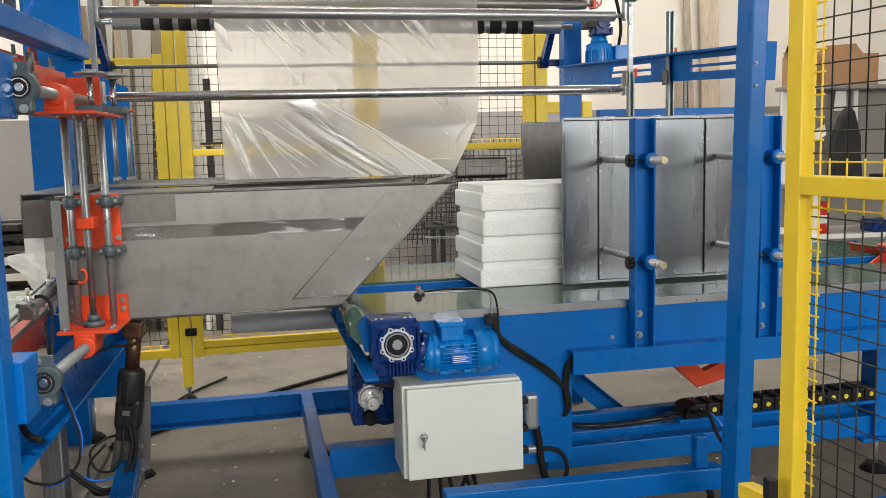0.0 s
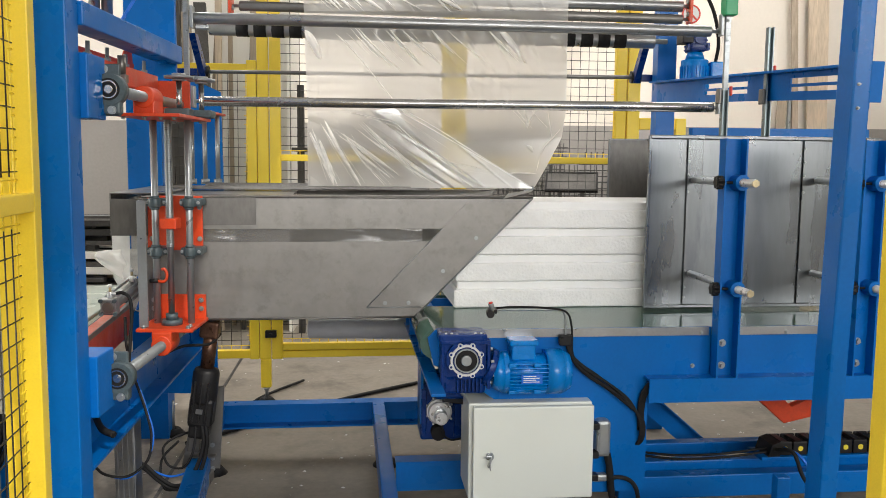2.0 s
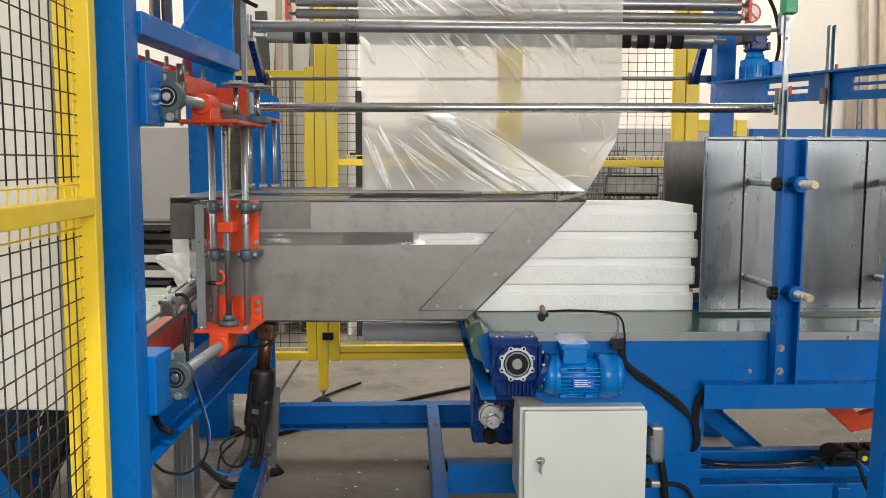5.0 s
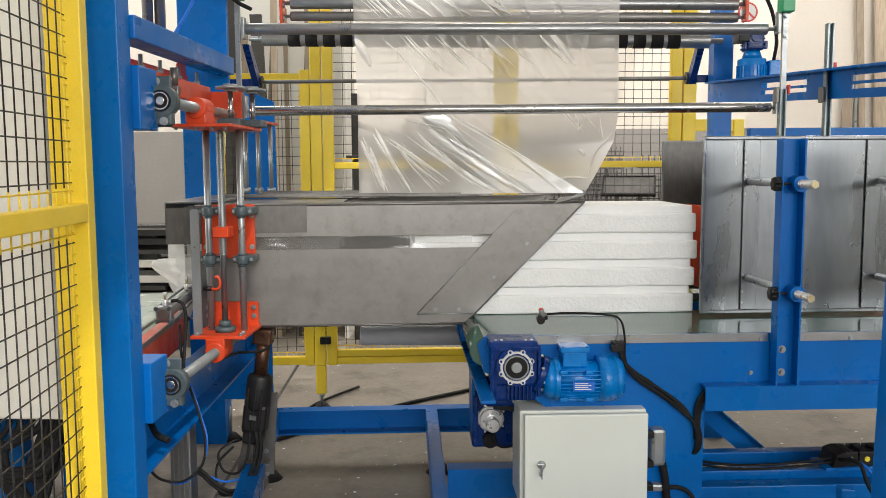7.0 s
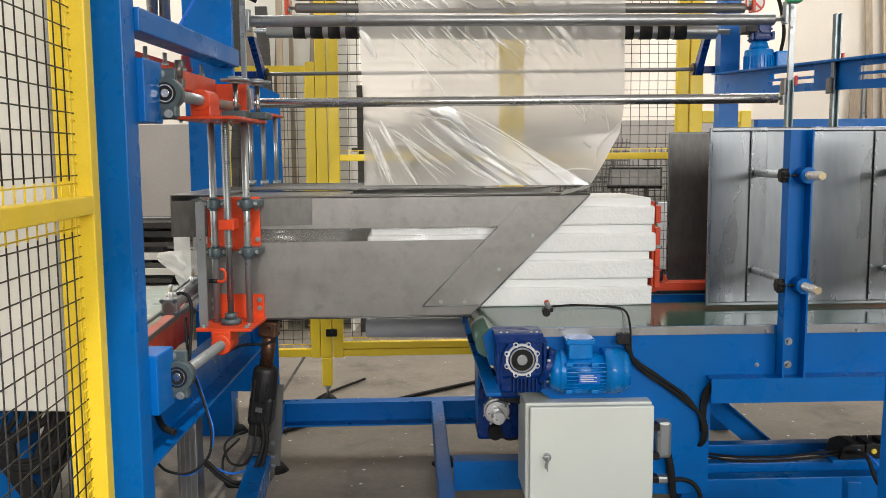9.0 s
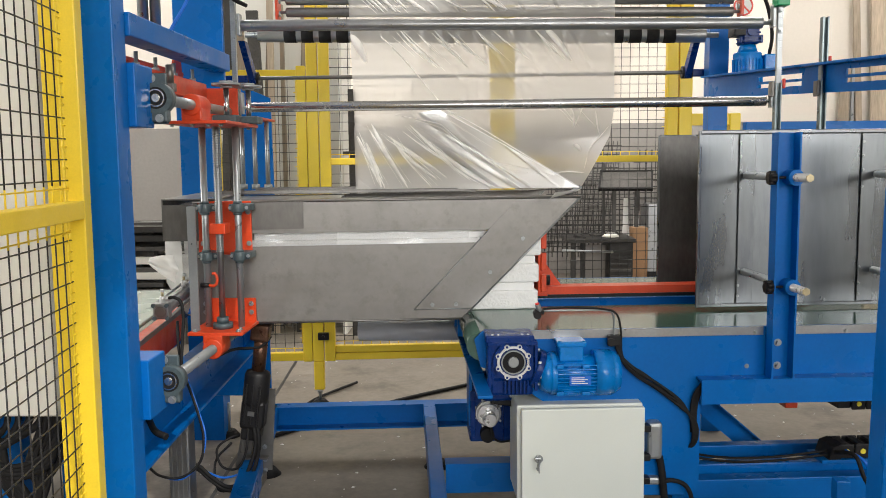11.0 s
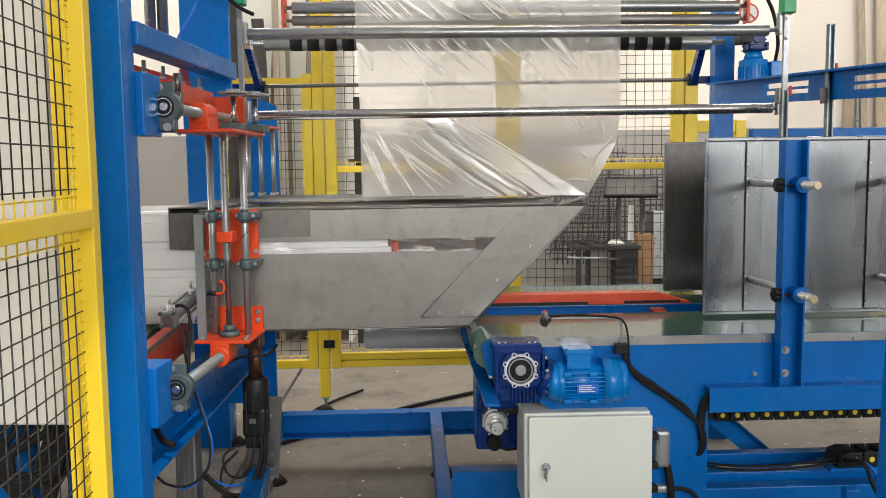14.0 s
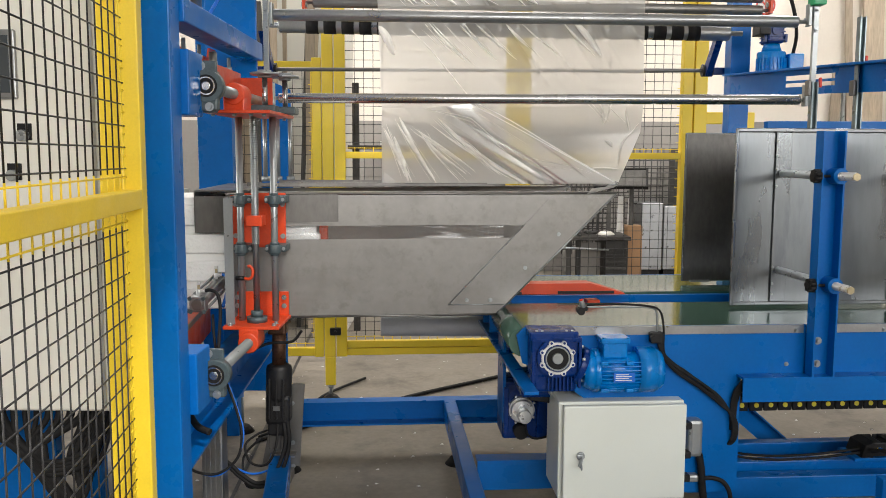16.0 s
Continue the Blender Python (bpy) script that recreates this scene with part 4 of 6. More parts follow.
part("top_plate", box(-0.785, -0.585, 2.53, 2.92, 1.478, 1.488, 0.002), ORANGE, car)
part("top_plate", box(-0.90, -0.715, 3.48, 3.74, 1.535, 1.545, 0.002), ORANGE, car)
part("bottom_plate", box(-0.785, -0.600, 2.68, 2.895, 0.786, 0.797, 0.002), ORANGE, car)
part("back_plate", slab([(-0.785, 0.797), (-0.606, 0.797), (-0.606, 0.88), (-0.785, 0.88)], "y", 2.884, 2.892), ORANGE, car)
part("mount_plate", box(-0.802, -0.612, 2.884, 2.893, 1.035, 1.224, 0.002), ORANGE, car)
part("nut_block", box(-0.715, -0.662, 2.735, 2.80, 1.12, 1.155, 0.003), ORANGE, car)
part("angle_bar", slab([(-0.778, 2.70), (-0.749, 2.70), (-0.749, 2.706), (-0.772, 2.706), (-0.772, 2.76), (-0.778, 2.76)], "z", 0.80, 1.215), GALV, car, "zinc plated angle bar")
for x, y in ((-0.745, 2.79), (-0.632, 2.79)):
    part("guide_rod", cyl((x, y, 0.797), (x, y, 1.478), 0.0115, n=20), GALV, car, "ground steel guide rod")
    for z in (1.205, 1.04):
        b = cyl((x, y, z - 0.015), (x, y, z + 0.015), 0.021, n=20, bevel=0.003)
        box(x - 0.034, x + 0.034, y + 0.008, 2.884, z - 0.012, z + 0.012, 0.003, b)
        cyl((x, y, z + 0.015), (x, y, z + 0.023), 0.015, b, n=16)
        cyl((x, y, z - 0.023), (x, y, z - 0.015), 0.015, b, n=16)
        part("rod_bearing", b, BEARING, car)
        bolts(car, [(x - 0.028, y + 0.008, z), (x + 0.028, y + 0.008, z)], (0, -1, 0), 0.004)
for x, y in ((-0.735, 3.66), (-0.79, 3.66), (-0.845, 3.66)):
    part("guide_rod", cyl((x, y, 1.24), (x, y, 1.535), 0.010, n=16), GALV, car)
    part("collar", cyl((x, y, 1.24), (x, y, 1.262), 0.018, n=18), GALV, car)
b = cyl((-0.69, 2.765, 0.80), (-0.69, 2.765, 1.51), 0.0105, n=20)
part("lead_screw", b, ALU, car)
b = bmesh.new()
for k in range(76):
    z = 1.06 + k * 0.0055
    ring((-0.69, 2.765, z), (0, 0, 1), 0.0095, 0.0132, 0.0028, b, n=14)
part("screw_thread", b, GALV, car)
b = cyl((-0.69, 2.765, 0.797), (-0.69, 2.765, 0.815), 0.034, n=20)
cyl((-0.69, 2.765, 0.815), (-0.69, 2.765, 0.835), 0.02, b, n=18)
part("screw_bearing", b, BEARING, car)
for x, y in ((-0.650, 2.765), (-0.604, 2.87)):
    b = cyl((x, y, 1.612), (x, y, 1.620), 0.047, n=36)
    cyl((x, y, 1.620), (x, y, 1.628), 0.022, b, n=24)
    cyl((x, y, 1.604), (x, y, 1.612), 0.02, b, n=24)
    part("chain_wheel", b, GALV, car, "bright toothed chain wheel")
    part("wheel_shaft", cyl((x, y, 1.488), (x, y, 1.606), 0.009, n=16), CHROME, car)
    b = box(x - 0.04, x + 0.04, y - 0.035, y + 0.035, 1.489, 1.515, 0.005)
    part("pillow_block", b, BEARING, car)
bolts(car, [(x, 2.884, z) for x in (-0.785, -0.622) for z in (1.185, 1.075)] + [(x, 2.884, z) for x in (-0.622, -0.785) for z in (0.83, 0.86)], (0, -1, 0), 0.006)
bolts(car, [(x, y, 0.797) for x in (-0.765, -0.62) for y in (2.70, 2.73)], (0, 0, 1), 0.006)
bolts(car, [(x, y, 1.478) for x in (-0.765, -0.70, -0.65, -0.61) for y in (2.56, 2.88)], (0, 0, -1), 0.006)
b = tube([(-0.728, 2.74, 0.948), (-0.708, 2.735, 0.946), (-0.697, 2.735, 0.955), (-0.695, 2.735, 0.974), (-0.703, 2.735, 0.988), (-0.711, 2.735, 0.987)], 0.005, n=10)
part("clamp_lever", b, ORANGE, car, "curved orange clamping lever")
part("lever_pin", cyl((-0.752, 2.74, 0.948), (-0.724, 2.74, 0.948), 0.008, n=12), BLACK, car)

# orange slide bars and tie rods above
tie = thing("slide_frame", (-0.8, 2.7, 1.58), "orange slide bars with threaded tie rods", "slide frame")
part("bar", box(-0.80, -0.772, 2.29, 2.95, 1.575, 1.635, 0.003), ORANGE, tie)
part("bar", box(-0.872, -0.852, 2.2, 2.95, 1.660, 1.676, 0.003), ORANGE, tie)
part("end_plate", box(-0.80, -0.665, 2.955, 2.965, 1.50, 1.62, 0.002), ORANGE, tie)
part("flag", slab([(2.80, 1.60), (2.95, 1.60), (2.93, 1.71), (2.86, 1.71)], "x", -0.86, -0.853), ORANGE, tie)
for y in (2.35, 2.5, 2.66, 2.84):
    b = cyl((-0.785, y, 1.56), (-0.785, y, 1.675), 0.006, n=10)
    cyl((-0.785, y, 1.635), (-0.785, y, 1.645), 0.011, b, n=6)
    part("tie_rod", b, GALV, tie)
b = cyl((-0.75, 2.52, 1.60), (-0.75, 2.52, 1.655), 0.012, n=14)
box(-0.765, -0.735, 2.505, 2.535, 1.575, 1.60, 0.002, b)
part("clevis", b, STEEL_DARK, tie)
for x, y in ((-0.862, 2.62), (-0.83, 2.64)):
    part("cylinder_rod", cyl((x, y, 1.74), (x, y, 2.4), 0.017, n=18), ALU, tie)

# ---- lift actuator ----
PIV = (-0.676, 2.96, 0.30)
act = thing("linear_actuator", PIV, "black electric linear actuator with a steel push rod", "actuator")
b = box(-0.708, -0.620, 2.92, 3.00, 0.385, 0.50, 0.016)
cyl((-0.664, 2.96, 0.47), (-0.664, 2.96, 0.605), 0.047, b, n=28, bevel=0.018)
box(-0.700, -0.628, 2.925, 2.995, 0.345, 0.40, 0.010, b)
for k in range(3):
    box(-0.694 + k * 0.024, -0.686 + k * 0.024, 2.912, 2.922, 0.41, 0.56, 0.003, b)
part("motor_housing", b, BLACK, act, "black plastic motor housing")
part("label_plate", box(-0.676, -0.652, 2.908, 2.912, 0.445, 0.462, 0.0), ALU, act)
part("push_rod", cyl((-0.664, 2.96, 0.60), (-0.664, 2.96, 0.735), 0.025, n=20), BRONZE, act, "brownish steel push rod")
b = box(-0.702, -0.634, 2.93, 2.99, 0.715, 0.778, 0.010)
part("rod_clevis", b, BRONZE, act)
part("tail", box(-0.698, -0.654, 2.94, 2.98, 0.29, 0.39, 0.004), STEEL_DARK, act)
plate = thing("actuator_mount", (-0.64, 3.0, 0.14), "bare steel mounting plate with screws on the floor beam", "bracket")
part("plate", slab([(-0.742, 0.20), (-0.60, 0.20), (-0.578, 0.514), (-0.656, 0.514), (-0.70, 0.40)], "y", 3.02, 3.028), STEEL, plate)
part("plate", box(-0.70, -0.61, 2.985, 3.02, 0.251, 0.257, 0.001), STEEL, plate)
bolts(plate, [(-0.625, 3.02, z) for z in (0.20, 0.24, 0.29, 0.44)] + [(-0.66, 3.02, z) for z in (0.22, 0.26)], (0, -1, 0), 0.006)
part("lug", box(-0.69, -0.62, 2.95, 3.02, 0.16, 0.20, 0.004), STEEL, plate)

# ---- gear motor on the conveyor ----
gm = thing("gear_motor", (0.4, 2.56, 0.72), "blue electric gear motor with a finned housing", "gear motor", yaw=4.0)
GX, GZ, GY, MY0 = 0.285, 0.735, 2.535, 2.585
b = box(0.207, 0.362, GY + 0.01, GY + 0.11, 0.668, 0.797, 0.012)
box(0.215, 0.352, GY + 0.02, GY + 0.12, 0.62, 0.68, 0.010, b)
part("gearbox", b, BLUE_DARK, gm)
part("gearbox_plate", box(0.20, 0.352, GY - 0.002, GY + 0.115, 0.792, 0.816, 0.005), BLUE_DARK, gm)
b = cyl((GX, GY - 0.004, GZ), (GX, GY + 0.012, GZ), 0.062, n=36)
for x, z in ((0.217, 0.792), (0.350, 0.792), (0.215, 0.672), (0.352, 0.672)):
    cyl((x, GY + 0.002, z), (x, GY + 0.012, z), 0.012, b, n=12)
part("side_cover", b, BLUE_DARK, gm)
for k in range(7):
    x = 0.258 + k * 0.012
    part("fin", box(x, x + 0.005, GY + 0.002, GY + 0.02, 0.63, 0.672, 0.001), BLUE_DARK, gm)
part("flange_ring", ring((GX, GY - 0.004, GZ), (0, -1, 0), 0.043, 0.050, 0.008, n=40), BRIGHT, gm, "bright aluminium flange ring")
for k in range(8):
    a = 2 * math.pi * (k + 0.5) / 8
    part("flange_hole", cyl((GX + 0.052 * math.cos(a), GY - 0.0145, GZ + 0.052 * math.sin(a)), (GX + 0.052 * math.cos(a), GY - 0.0135, GZ + 0.052 * math.sin(a)), 0.004, n=10), BLUE_DARK, gm)
    part("flange_lug", cyl((GX + 0.05 * math.cos(a), GY - 0.013, GZ + 0.05 * math.sin(a)), (GX + 0.05 * math.cos(a), GY - 0.004, GZ + 0.05 * math.sin(a)), 0.0085, n=12), BRIGHT, gm)
part("front_rim", box(0.207, 0.362, GY - 0.004, GY + 0.012, 0.785, 0.797, 0.002), BLUE_DARK, gm)
part("front_rim", box(0.207, 0.217, GY - 0.004, GY + 0.012, 0.64, 0.785, 0.002), BLUE_DARK, gm)
part("front_rim", box(0.352, 0.362, GY - 0.004, GY + 0.012, 0.64, 0.785, 0.002), BLUE_DARK, gm)
for x in (0.222, 0.240, 0.315, 0.333):
    part("screw", cyl((x, GY + 0.008, 0.815), (x, GY + 0.008, 0.820), 0.004, n=8), BRIGHT, gm)
for a in (0.35, 1.2, 2.0, 2.8):
    part("flange_bolt", cyl((0.364, MY0 - 0.055 * math.sin(a), 0.708 + 0.058 * math.cos(a)), (0.374, MY0 - 0.055 * math.sin(a), 0.708 + 0.058 * math.cos(a)), 0.005, n=6), BRIGHT, gm)
part("seal", ring((GX, GY - 0.006, GZ), (0, -1, 0), 0.018, 0.034, 0.004), RUBBER, gm)
part("cover_ring", ring((GX, GY - 0.006, GZ), (0, -1, 0), 0.034, 0.038, 0.009), GALV, gm)
b = cyl((GX, GY - 0.016, GZ), (GX, GY, GZ), 0.017, n=24, bevel=0.002)
part("shaft", b, GALV, gm)
MZ, MY = 0.683, 2.585
part("motor_flange", cyl((0.355, MY, MZ + 0.02), (0.374, MY, MZ + 0.012), 0.062, n=32, bevel=0.002), BLUE_DARK, gm)
b = cyl((0.374, MY, MZ), (0.408, MY, MZ), 0.050, n=36, r2=0.066)
cyl((0.407, MY, MZ), (0.424, MY, MZ), 0.0675, b, n=36, bevel=0.002)
part("end_shield", b, BLUE_CAST, gm)
part("motor_body", cyl((0.42, MY, MZ), (0.548, MY, MZ), 0.0575, n=40), BLUE_CAST, gm)
for k in range(34):
    if 5 <= k <= 13:
        continue
    a = 360.0 * k / 34
    b = box(0.423, 0.546, 0.055, 0.0715, -0.0019, 0.0019, 0.0006, turn=Matrix.Translation((0, MY, MZ)) @ pose(0, 0, 0, a, 0, 0))
    part("fin", b, BLUE_CAST, gm)
b = cyl((0.545, MY, MZ), (0.60, MY, MZ), 0.072, n=40)
cyl((0.60, MY, MZ), (0.625, MY, MZ), 0.072, b, n=40, r2=0.058)
part("fan_cover", b, BLUE_CAST, gm)
b = box(0.432, 0.508, MY - 0.043, MY + 0.043, MZ + 0.045, MZ + 0.094, 0.005)
box(0.424, 0.516, MY - 0.049, MY + 0.049, MZ + 0.092, MZ + 0.110, 0.005, b)
for x in (0.432, 0.508):
    cyl((x, MY - 0.043, MZ + 0.109), (x, MY - 0.043, MZ + 0.113), 0.005, b, n=10)
part("terminal_box", b, BLUE_CAST, gm)
for x in (0.43, 0.51):
    part("lug", box(x - 0.012, x + 0.012, MY - 0.075, MY - 0.06, MZ - 0.055, MZ - 0.042, 0.003), BLUE_CAST, gm)
    part("lug", box(x - 0.012, x + 0.012, MY - 0.074, MY - 0.06, MZ + 0.03, MZ + 0.043, 0.003), BLUE_CAST, gm)
part("name_plate", box(0.458, 0.525, MY - 0.0735, MY - 0.0715, MZ - 0.022, MZ + 0.008, 0.0), BLUETUBE, gm, "small blue rating plate with white print")
for k in range(4):
    part("plate_line", box(0.464, 0.515 - 0.01 * (k % 2), MY - 0.0743, MY - 0.0736, MZ - 0.017 + k * 0.006, MZ - 0.0145 + k * 0.006, 0), WHITEPL, gm)

# second gear with encoder disc
g2 = thing("chain_gear_unit", (0.22, 2.92, 0.44), "dark blue lower gear unit with a round steel encoder", "gear unit", yaw=4.0)
part("housing", box(0.150, 0.315, 2.945, 3.10, 0.335, 0.545, 0.010), BLUE_DARK, g2)
part("cheek", box(0.152, 0.170, 2.925, 2.946, 0.36, 0.53, 0.003), BLUE_DARK, g2)
part("cheek", box(0.272, 0.318, 2.925, 2.946, 0.345, 0.53, 0.003), BLUE_DARK, g2)
part("neck", box(0.18, 0.33, 2.706, 2.90, 0.555, 0.615, 0.01), BLUE_DARK, g2)
part("chain_guard", slab([(0.205, 0.545), (0.30, 0.53), (0.335, 0.57), (0.325, 0.64), (0.24, 0.64)], "y", 2.715, 2.735, bevel=0.004), BLACK, g2, "black chain guard plate")
ec = cyl((0.217, 2.925, 0.447), (0.217, 2.945, 0.447), 0.047, n=40, bevel=0.002)
cyl((0.217, 2.905, 0.447), (0.217, 2.925, 0.447), 0.041, ec, n=36, bevel=0.003)
cyl((0.219, 2.86, 0.440), (0.219, 2.905, 0.440), 0.024, ec, n=28, bevel=0.003)
part("encoder", ec, BRIGHT, g2, "round bright steel encoder")
for a in (0.5, 1.25, 2.0, 2.7, 3.5, 4.3, 5.7):
    part("screw", cyl((0.217 + 0.052 * math.cos(a), 2.93, 0.447 + 0.052 * math.sin(a)), (0.217 + 0.052 * math.cos(a), 2.94, 0.447 + 0.052 * math.sin(a)), 0.004, n=8), BRIGHT, g2)
part("pulley", cyl((0.283, 2.69, 0.585), (0.283, 2.715, 0.585), 0.019, n=24, bevel=0.003), GALV, g2)
part("pulley", cyl((0.212, 2.90, 0.372), (0.212, 2.945, 0.372), 0.025, n=24), RUBBER, g2)
part("lead", tube([(0.222, 2.87, 0.425), (0.226, 2.86, 0.385), (0.25, 2.86, 0.365), (0.29, 2.87, 0.365), (0.33, 2.9, 0.37)], 0.004), RUBBER, g2, "short black encoder lead")

# ---- control box ----
cb = thing("control_box", (0.5, 2.58, 0.26), "light grey painted steel control box with a key lock", "control box", yaw=4.0)
part("body", box(0.300, 0.703, 2.578, 2.775, 0.268, 0.584, 0.005), CABINET, cb)
part("door_seal", box(0.314, 0.700, 2.573, 2.578, 0.276, 0.574, 0.001), RUBBER, cb)
part("door", box(0.312, 0.704, 2.553, 2.573, 0.271, 0.577, 0.005), CABINET, cb)
b = cyl((0.366, 2.543, 0.418), (0.366, 2.553, 0.418), 0.013, n=20, bevel=0.002)
cyl((0.366, 2.538, 0.418), (0.366, 2.543, 0.418), 0.008, b, n=12)
lock = part("lock", b, GALV, cb, "chrome key lock")
b = box(-0.0028, 0.0028, 2.522, 2.540, -0.030, 0.004, 0.001, turn=Matrix.Translation((0.366, 0, 0.418)) @ pose(0, 0, 0, 0, 14, 0))
ring((0.362, 2.522, 0.392), (1, 0, 0), 0.004, 0.011, 0.002, b, n=16)
box(0.350, 0.372, 2.530, 2.536, 0.418, 0.427, 0.002, b)
part("key", b, GALV, lock)
gl = cyl((0.662, 2.66, 0.584), (0.662, 2.66, 0.592), 0.016, n=6)
ring((0.662, 2.66, 0.592), (0, 0, 1), 0.007, 0.013, 0.006, gl, n=20)
part("cable_gland", gl, GALV, cb)
part("plug_housing", box(0.724, 0.772, 2.585, 2.648, 0.392, 0.515, 0.012), GALV, cb, "grey metal plug connector")
part("plug_housing", box(0.716, 0.770, 2.60, 2.645, 0.302, 0.328, 0.008), GALV, cb, "grey metal plug connector")
for z in (0.488, 0.392, 0.315):
    part("plug_lever", box(0.706, 0.730, 2.575, 2.61, z, z + 0.022, 0.003), BLACK, cb)

# ---- sensor arm ----
sn = thing("photo_sensor", (0.6, 2.63, 0.80), "black photo sensor on a bent steel arm", "sensor")
b = cyl((0.366, 2.588, 0.872), (0.366, 2.632, 0.872), 0.0125, n=22, bevel=0.002)
box(0.358, 0.388, 2.598, 2.628, 0.872, 0.886, 0.003, b)
part("sensor_head", b, BLACK, sn)
b = cyl((0.374, 2.606, 0.882), (0.366, 2.600, 0.906), 0.0085, n=18, bevel=0.001)
part("barrel", b, GALV, sn, "small threaded metal sensor barrel")
part("lens", cyl((0.3665, 2.600, 0.905), (0.3655, 2.5995, 0.909), 0.0065, n=16), REDPLASTIC, sn, "small red lens")
part("arm", tube([(0.38, 2.615, 0.882), (0.48, 2.62, 0.882), (0.585, 2.625, 0.880), (0.608, 2.628, 0.865), (0.612, 2.63, 0.82), (0.612, 2.63, 0.78)], 0.0032, n=8), GALV, sn)
part("clamp", box(0.592, 0.632, 2.618, 2.648, 0.765, 0.80, 0.004), BLACK, sn)
part("clamp_knob", cyl((0.60, 2.60, 0.782), (0.60, 2.62, 0.782), 0.012, n=12), BLACK, sn)
sn.location.y -= 0.02

# ---- cables ----
def cable(pts, r, label="black rubber insulated cable", material=None, steps=6, name="cable"):
    return solo(name, tube(pts, r, steps=steps), material or RUBBER, label, "cable")


cable([(0.385, 2.585, 0.890), (0.46, 2.585, 0.894), (0.57, 2.59, 0.888), (0.615, 2.595, 0.872), (0.632, 2.605, 0.82), (0.638, 2.615, 0.74), (0.66, 2.62, 0.705), (0.72, 2.625, 0.665), (0.80, 2.63, 0.60)], 0.0034, "black sensor cable along the bent arm")
for k in range(5):
    d = 0.0052 * k
    cable([(0.618 + 0.6 * d, 2.612, 0.80), (0.625 + 0.5 * d, 2.612, 0.745 - d), (0.68, 2.622 - 0.004 * (k % 2), 0.69 - d), (0.76, 2.628 - 0.004 * (k % 3), 0.635 - d + 0.006 * math.sin(2.3 * k)), (0.83, 2.63, 0.58 - d), (0.868 + d * 0.6, 2.63, 0.51), (0.872 + d * 0.6, 2.64, 0.44), (0.855, 2.68, 0.395)], 0.0042, "black cable bundle down the conveyor leg")
for k in range(6):
    d = 0.006 * k
    cable([(0.90 + d, 2.632, 0.64 - d * 0.3), (0.875 + d * 0.6, 2.635, 0.60), (0.868 + d * 0.5, 2.64, 0.55), (0.872 + d * 0.4, 2.65, 0.47)], 0.0045, "black cables entering the cable tray")
cable([(0.765, 2.62, 0.314), (0.81, 2.62, 0.318), (0.85, 2.62, 0.30), (0.870, 2.62, 0.25), (0.86, 2.63, 0.17), (0.85, 2.68, 0.10)], 0.0075, "black cable from the plug connector")
cable([(0.762, 2.62, 0.40), (0.772, 2.62, 0.35), (0.785, 2.63, 0.25), (0.81, 2.64, 0.15), (0.82, 2.75, 0.02)], 0.012, "thick black cable below the plug")
for k, (x, dx) in enumerate(((0.40, -0.01), (0.43, 0.01), (0.455, 0.03), (0.50, 0.06), (0.54, 0.03), (0.56, -0.08))):
    cable([(x, 2.69, 0.27), (x + dx * 0.4, 2.68, 0.22), (x + dx, 2.68, 0.12), (x + dx * 2, 2.75, 0.01)], 0.007, "black cable hanging below the control box")
cable([(0.87, 3.0, 0.29), (1.05, 2.90, 0.295), (1.22, 2.86, 0.312), (1.40, 2.86, 0.335)], 0.0045, "black cable lying along the rail")
cable([(0.87, 3.0, 0.28), (1.05, 2.89, 0.285), (1.22, 2.85, 0.302), (1.40, 2.85, 0.325)], 0.0045, "black cable lying along the rail")
cable([(1.40, 2.80, 0.35), (1.44, 2.74, 0.36), (1.47, 2.72, 0.28), (1.55, 2.74, 0.17), (1.6, 2.8, 0.05)], 0.007, "black cable falling from the cable chain")
cable([(1.43, 2.79, 0.36), (1.47, 2.73, 0.34), (1.53, 2.70, 0.23), (1.6, 2.72, 0.12)], 0.006, "thin blue pneumatic air hose", BLUETUBE, name="air_hose")
cable([(1.05, 2.75, 0.02), (1.12, 2.62, 0.14), (1.22, 2.55, 0.19), (1.34, 2.56, 0.17), (1.38, 2.60, 0.09), (1.30, 2.7, 0.02)], 0.012, "thick black cable looped near the floor")
# left side
cable([(-0.80, 2.36, 0.60), (-0.76, 2.30, 0.585), (-0.72, 2.28, 0.575)], 0.01, "black plug lead on the post")
for k, (r, m) in enumerate(((0.0045, RUBBER), (0.0026, BLUETUBE))):
    d = 0.006 * k
    cable([(-0.81, 2.66, 0.84 - d), (-0.795, 2.62, 0.76), (-0.765 + d, 2.58, 0.68), (-0.71 + d, 2.52, 0.585 - d), (-0.685 + d, 2.5, 0.50), (-0.70, 2.5, 0.42), (-0.76, 2.5, 0.37 - d), (-0.83, 2.5, 0.375), (-0.87, 2.5, 0.41)], r, "looped blue air hose by the carriage" if k == 1 else "looped black hose by the carriage", m)
for k in range(2):
    d = 0.013 * k
    cable([(-0.640 + d, 2.93, 0.40), (-0.628 + d, 2.90, 0.34), (-0.640 + d, 2.88, 0.28 - d), (-0.672 + d, 2.87, 0.215 - d), (-0.726, 2.87, 0.192 - d), (-0.786, 2.88, 0.222 - d), (-0.85, 2.90, 0.262 - d), (-0.92, 2.95, 0.20)], 0.0075, "black motor cable looped near the floor")
cable([(-0.66, 2.93, 0.40), (-0.665, 2.90, 0.31), (-0.70, 2.90, 0.25), (-0.76, 2.92, 0.25), (-0.78, 2.93, 0.31), (-0.74, 2.95, 0.345), (-0.69, 3.0, 0.35)], 0.0045, "thin black cable loop beside the actuator")
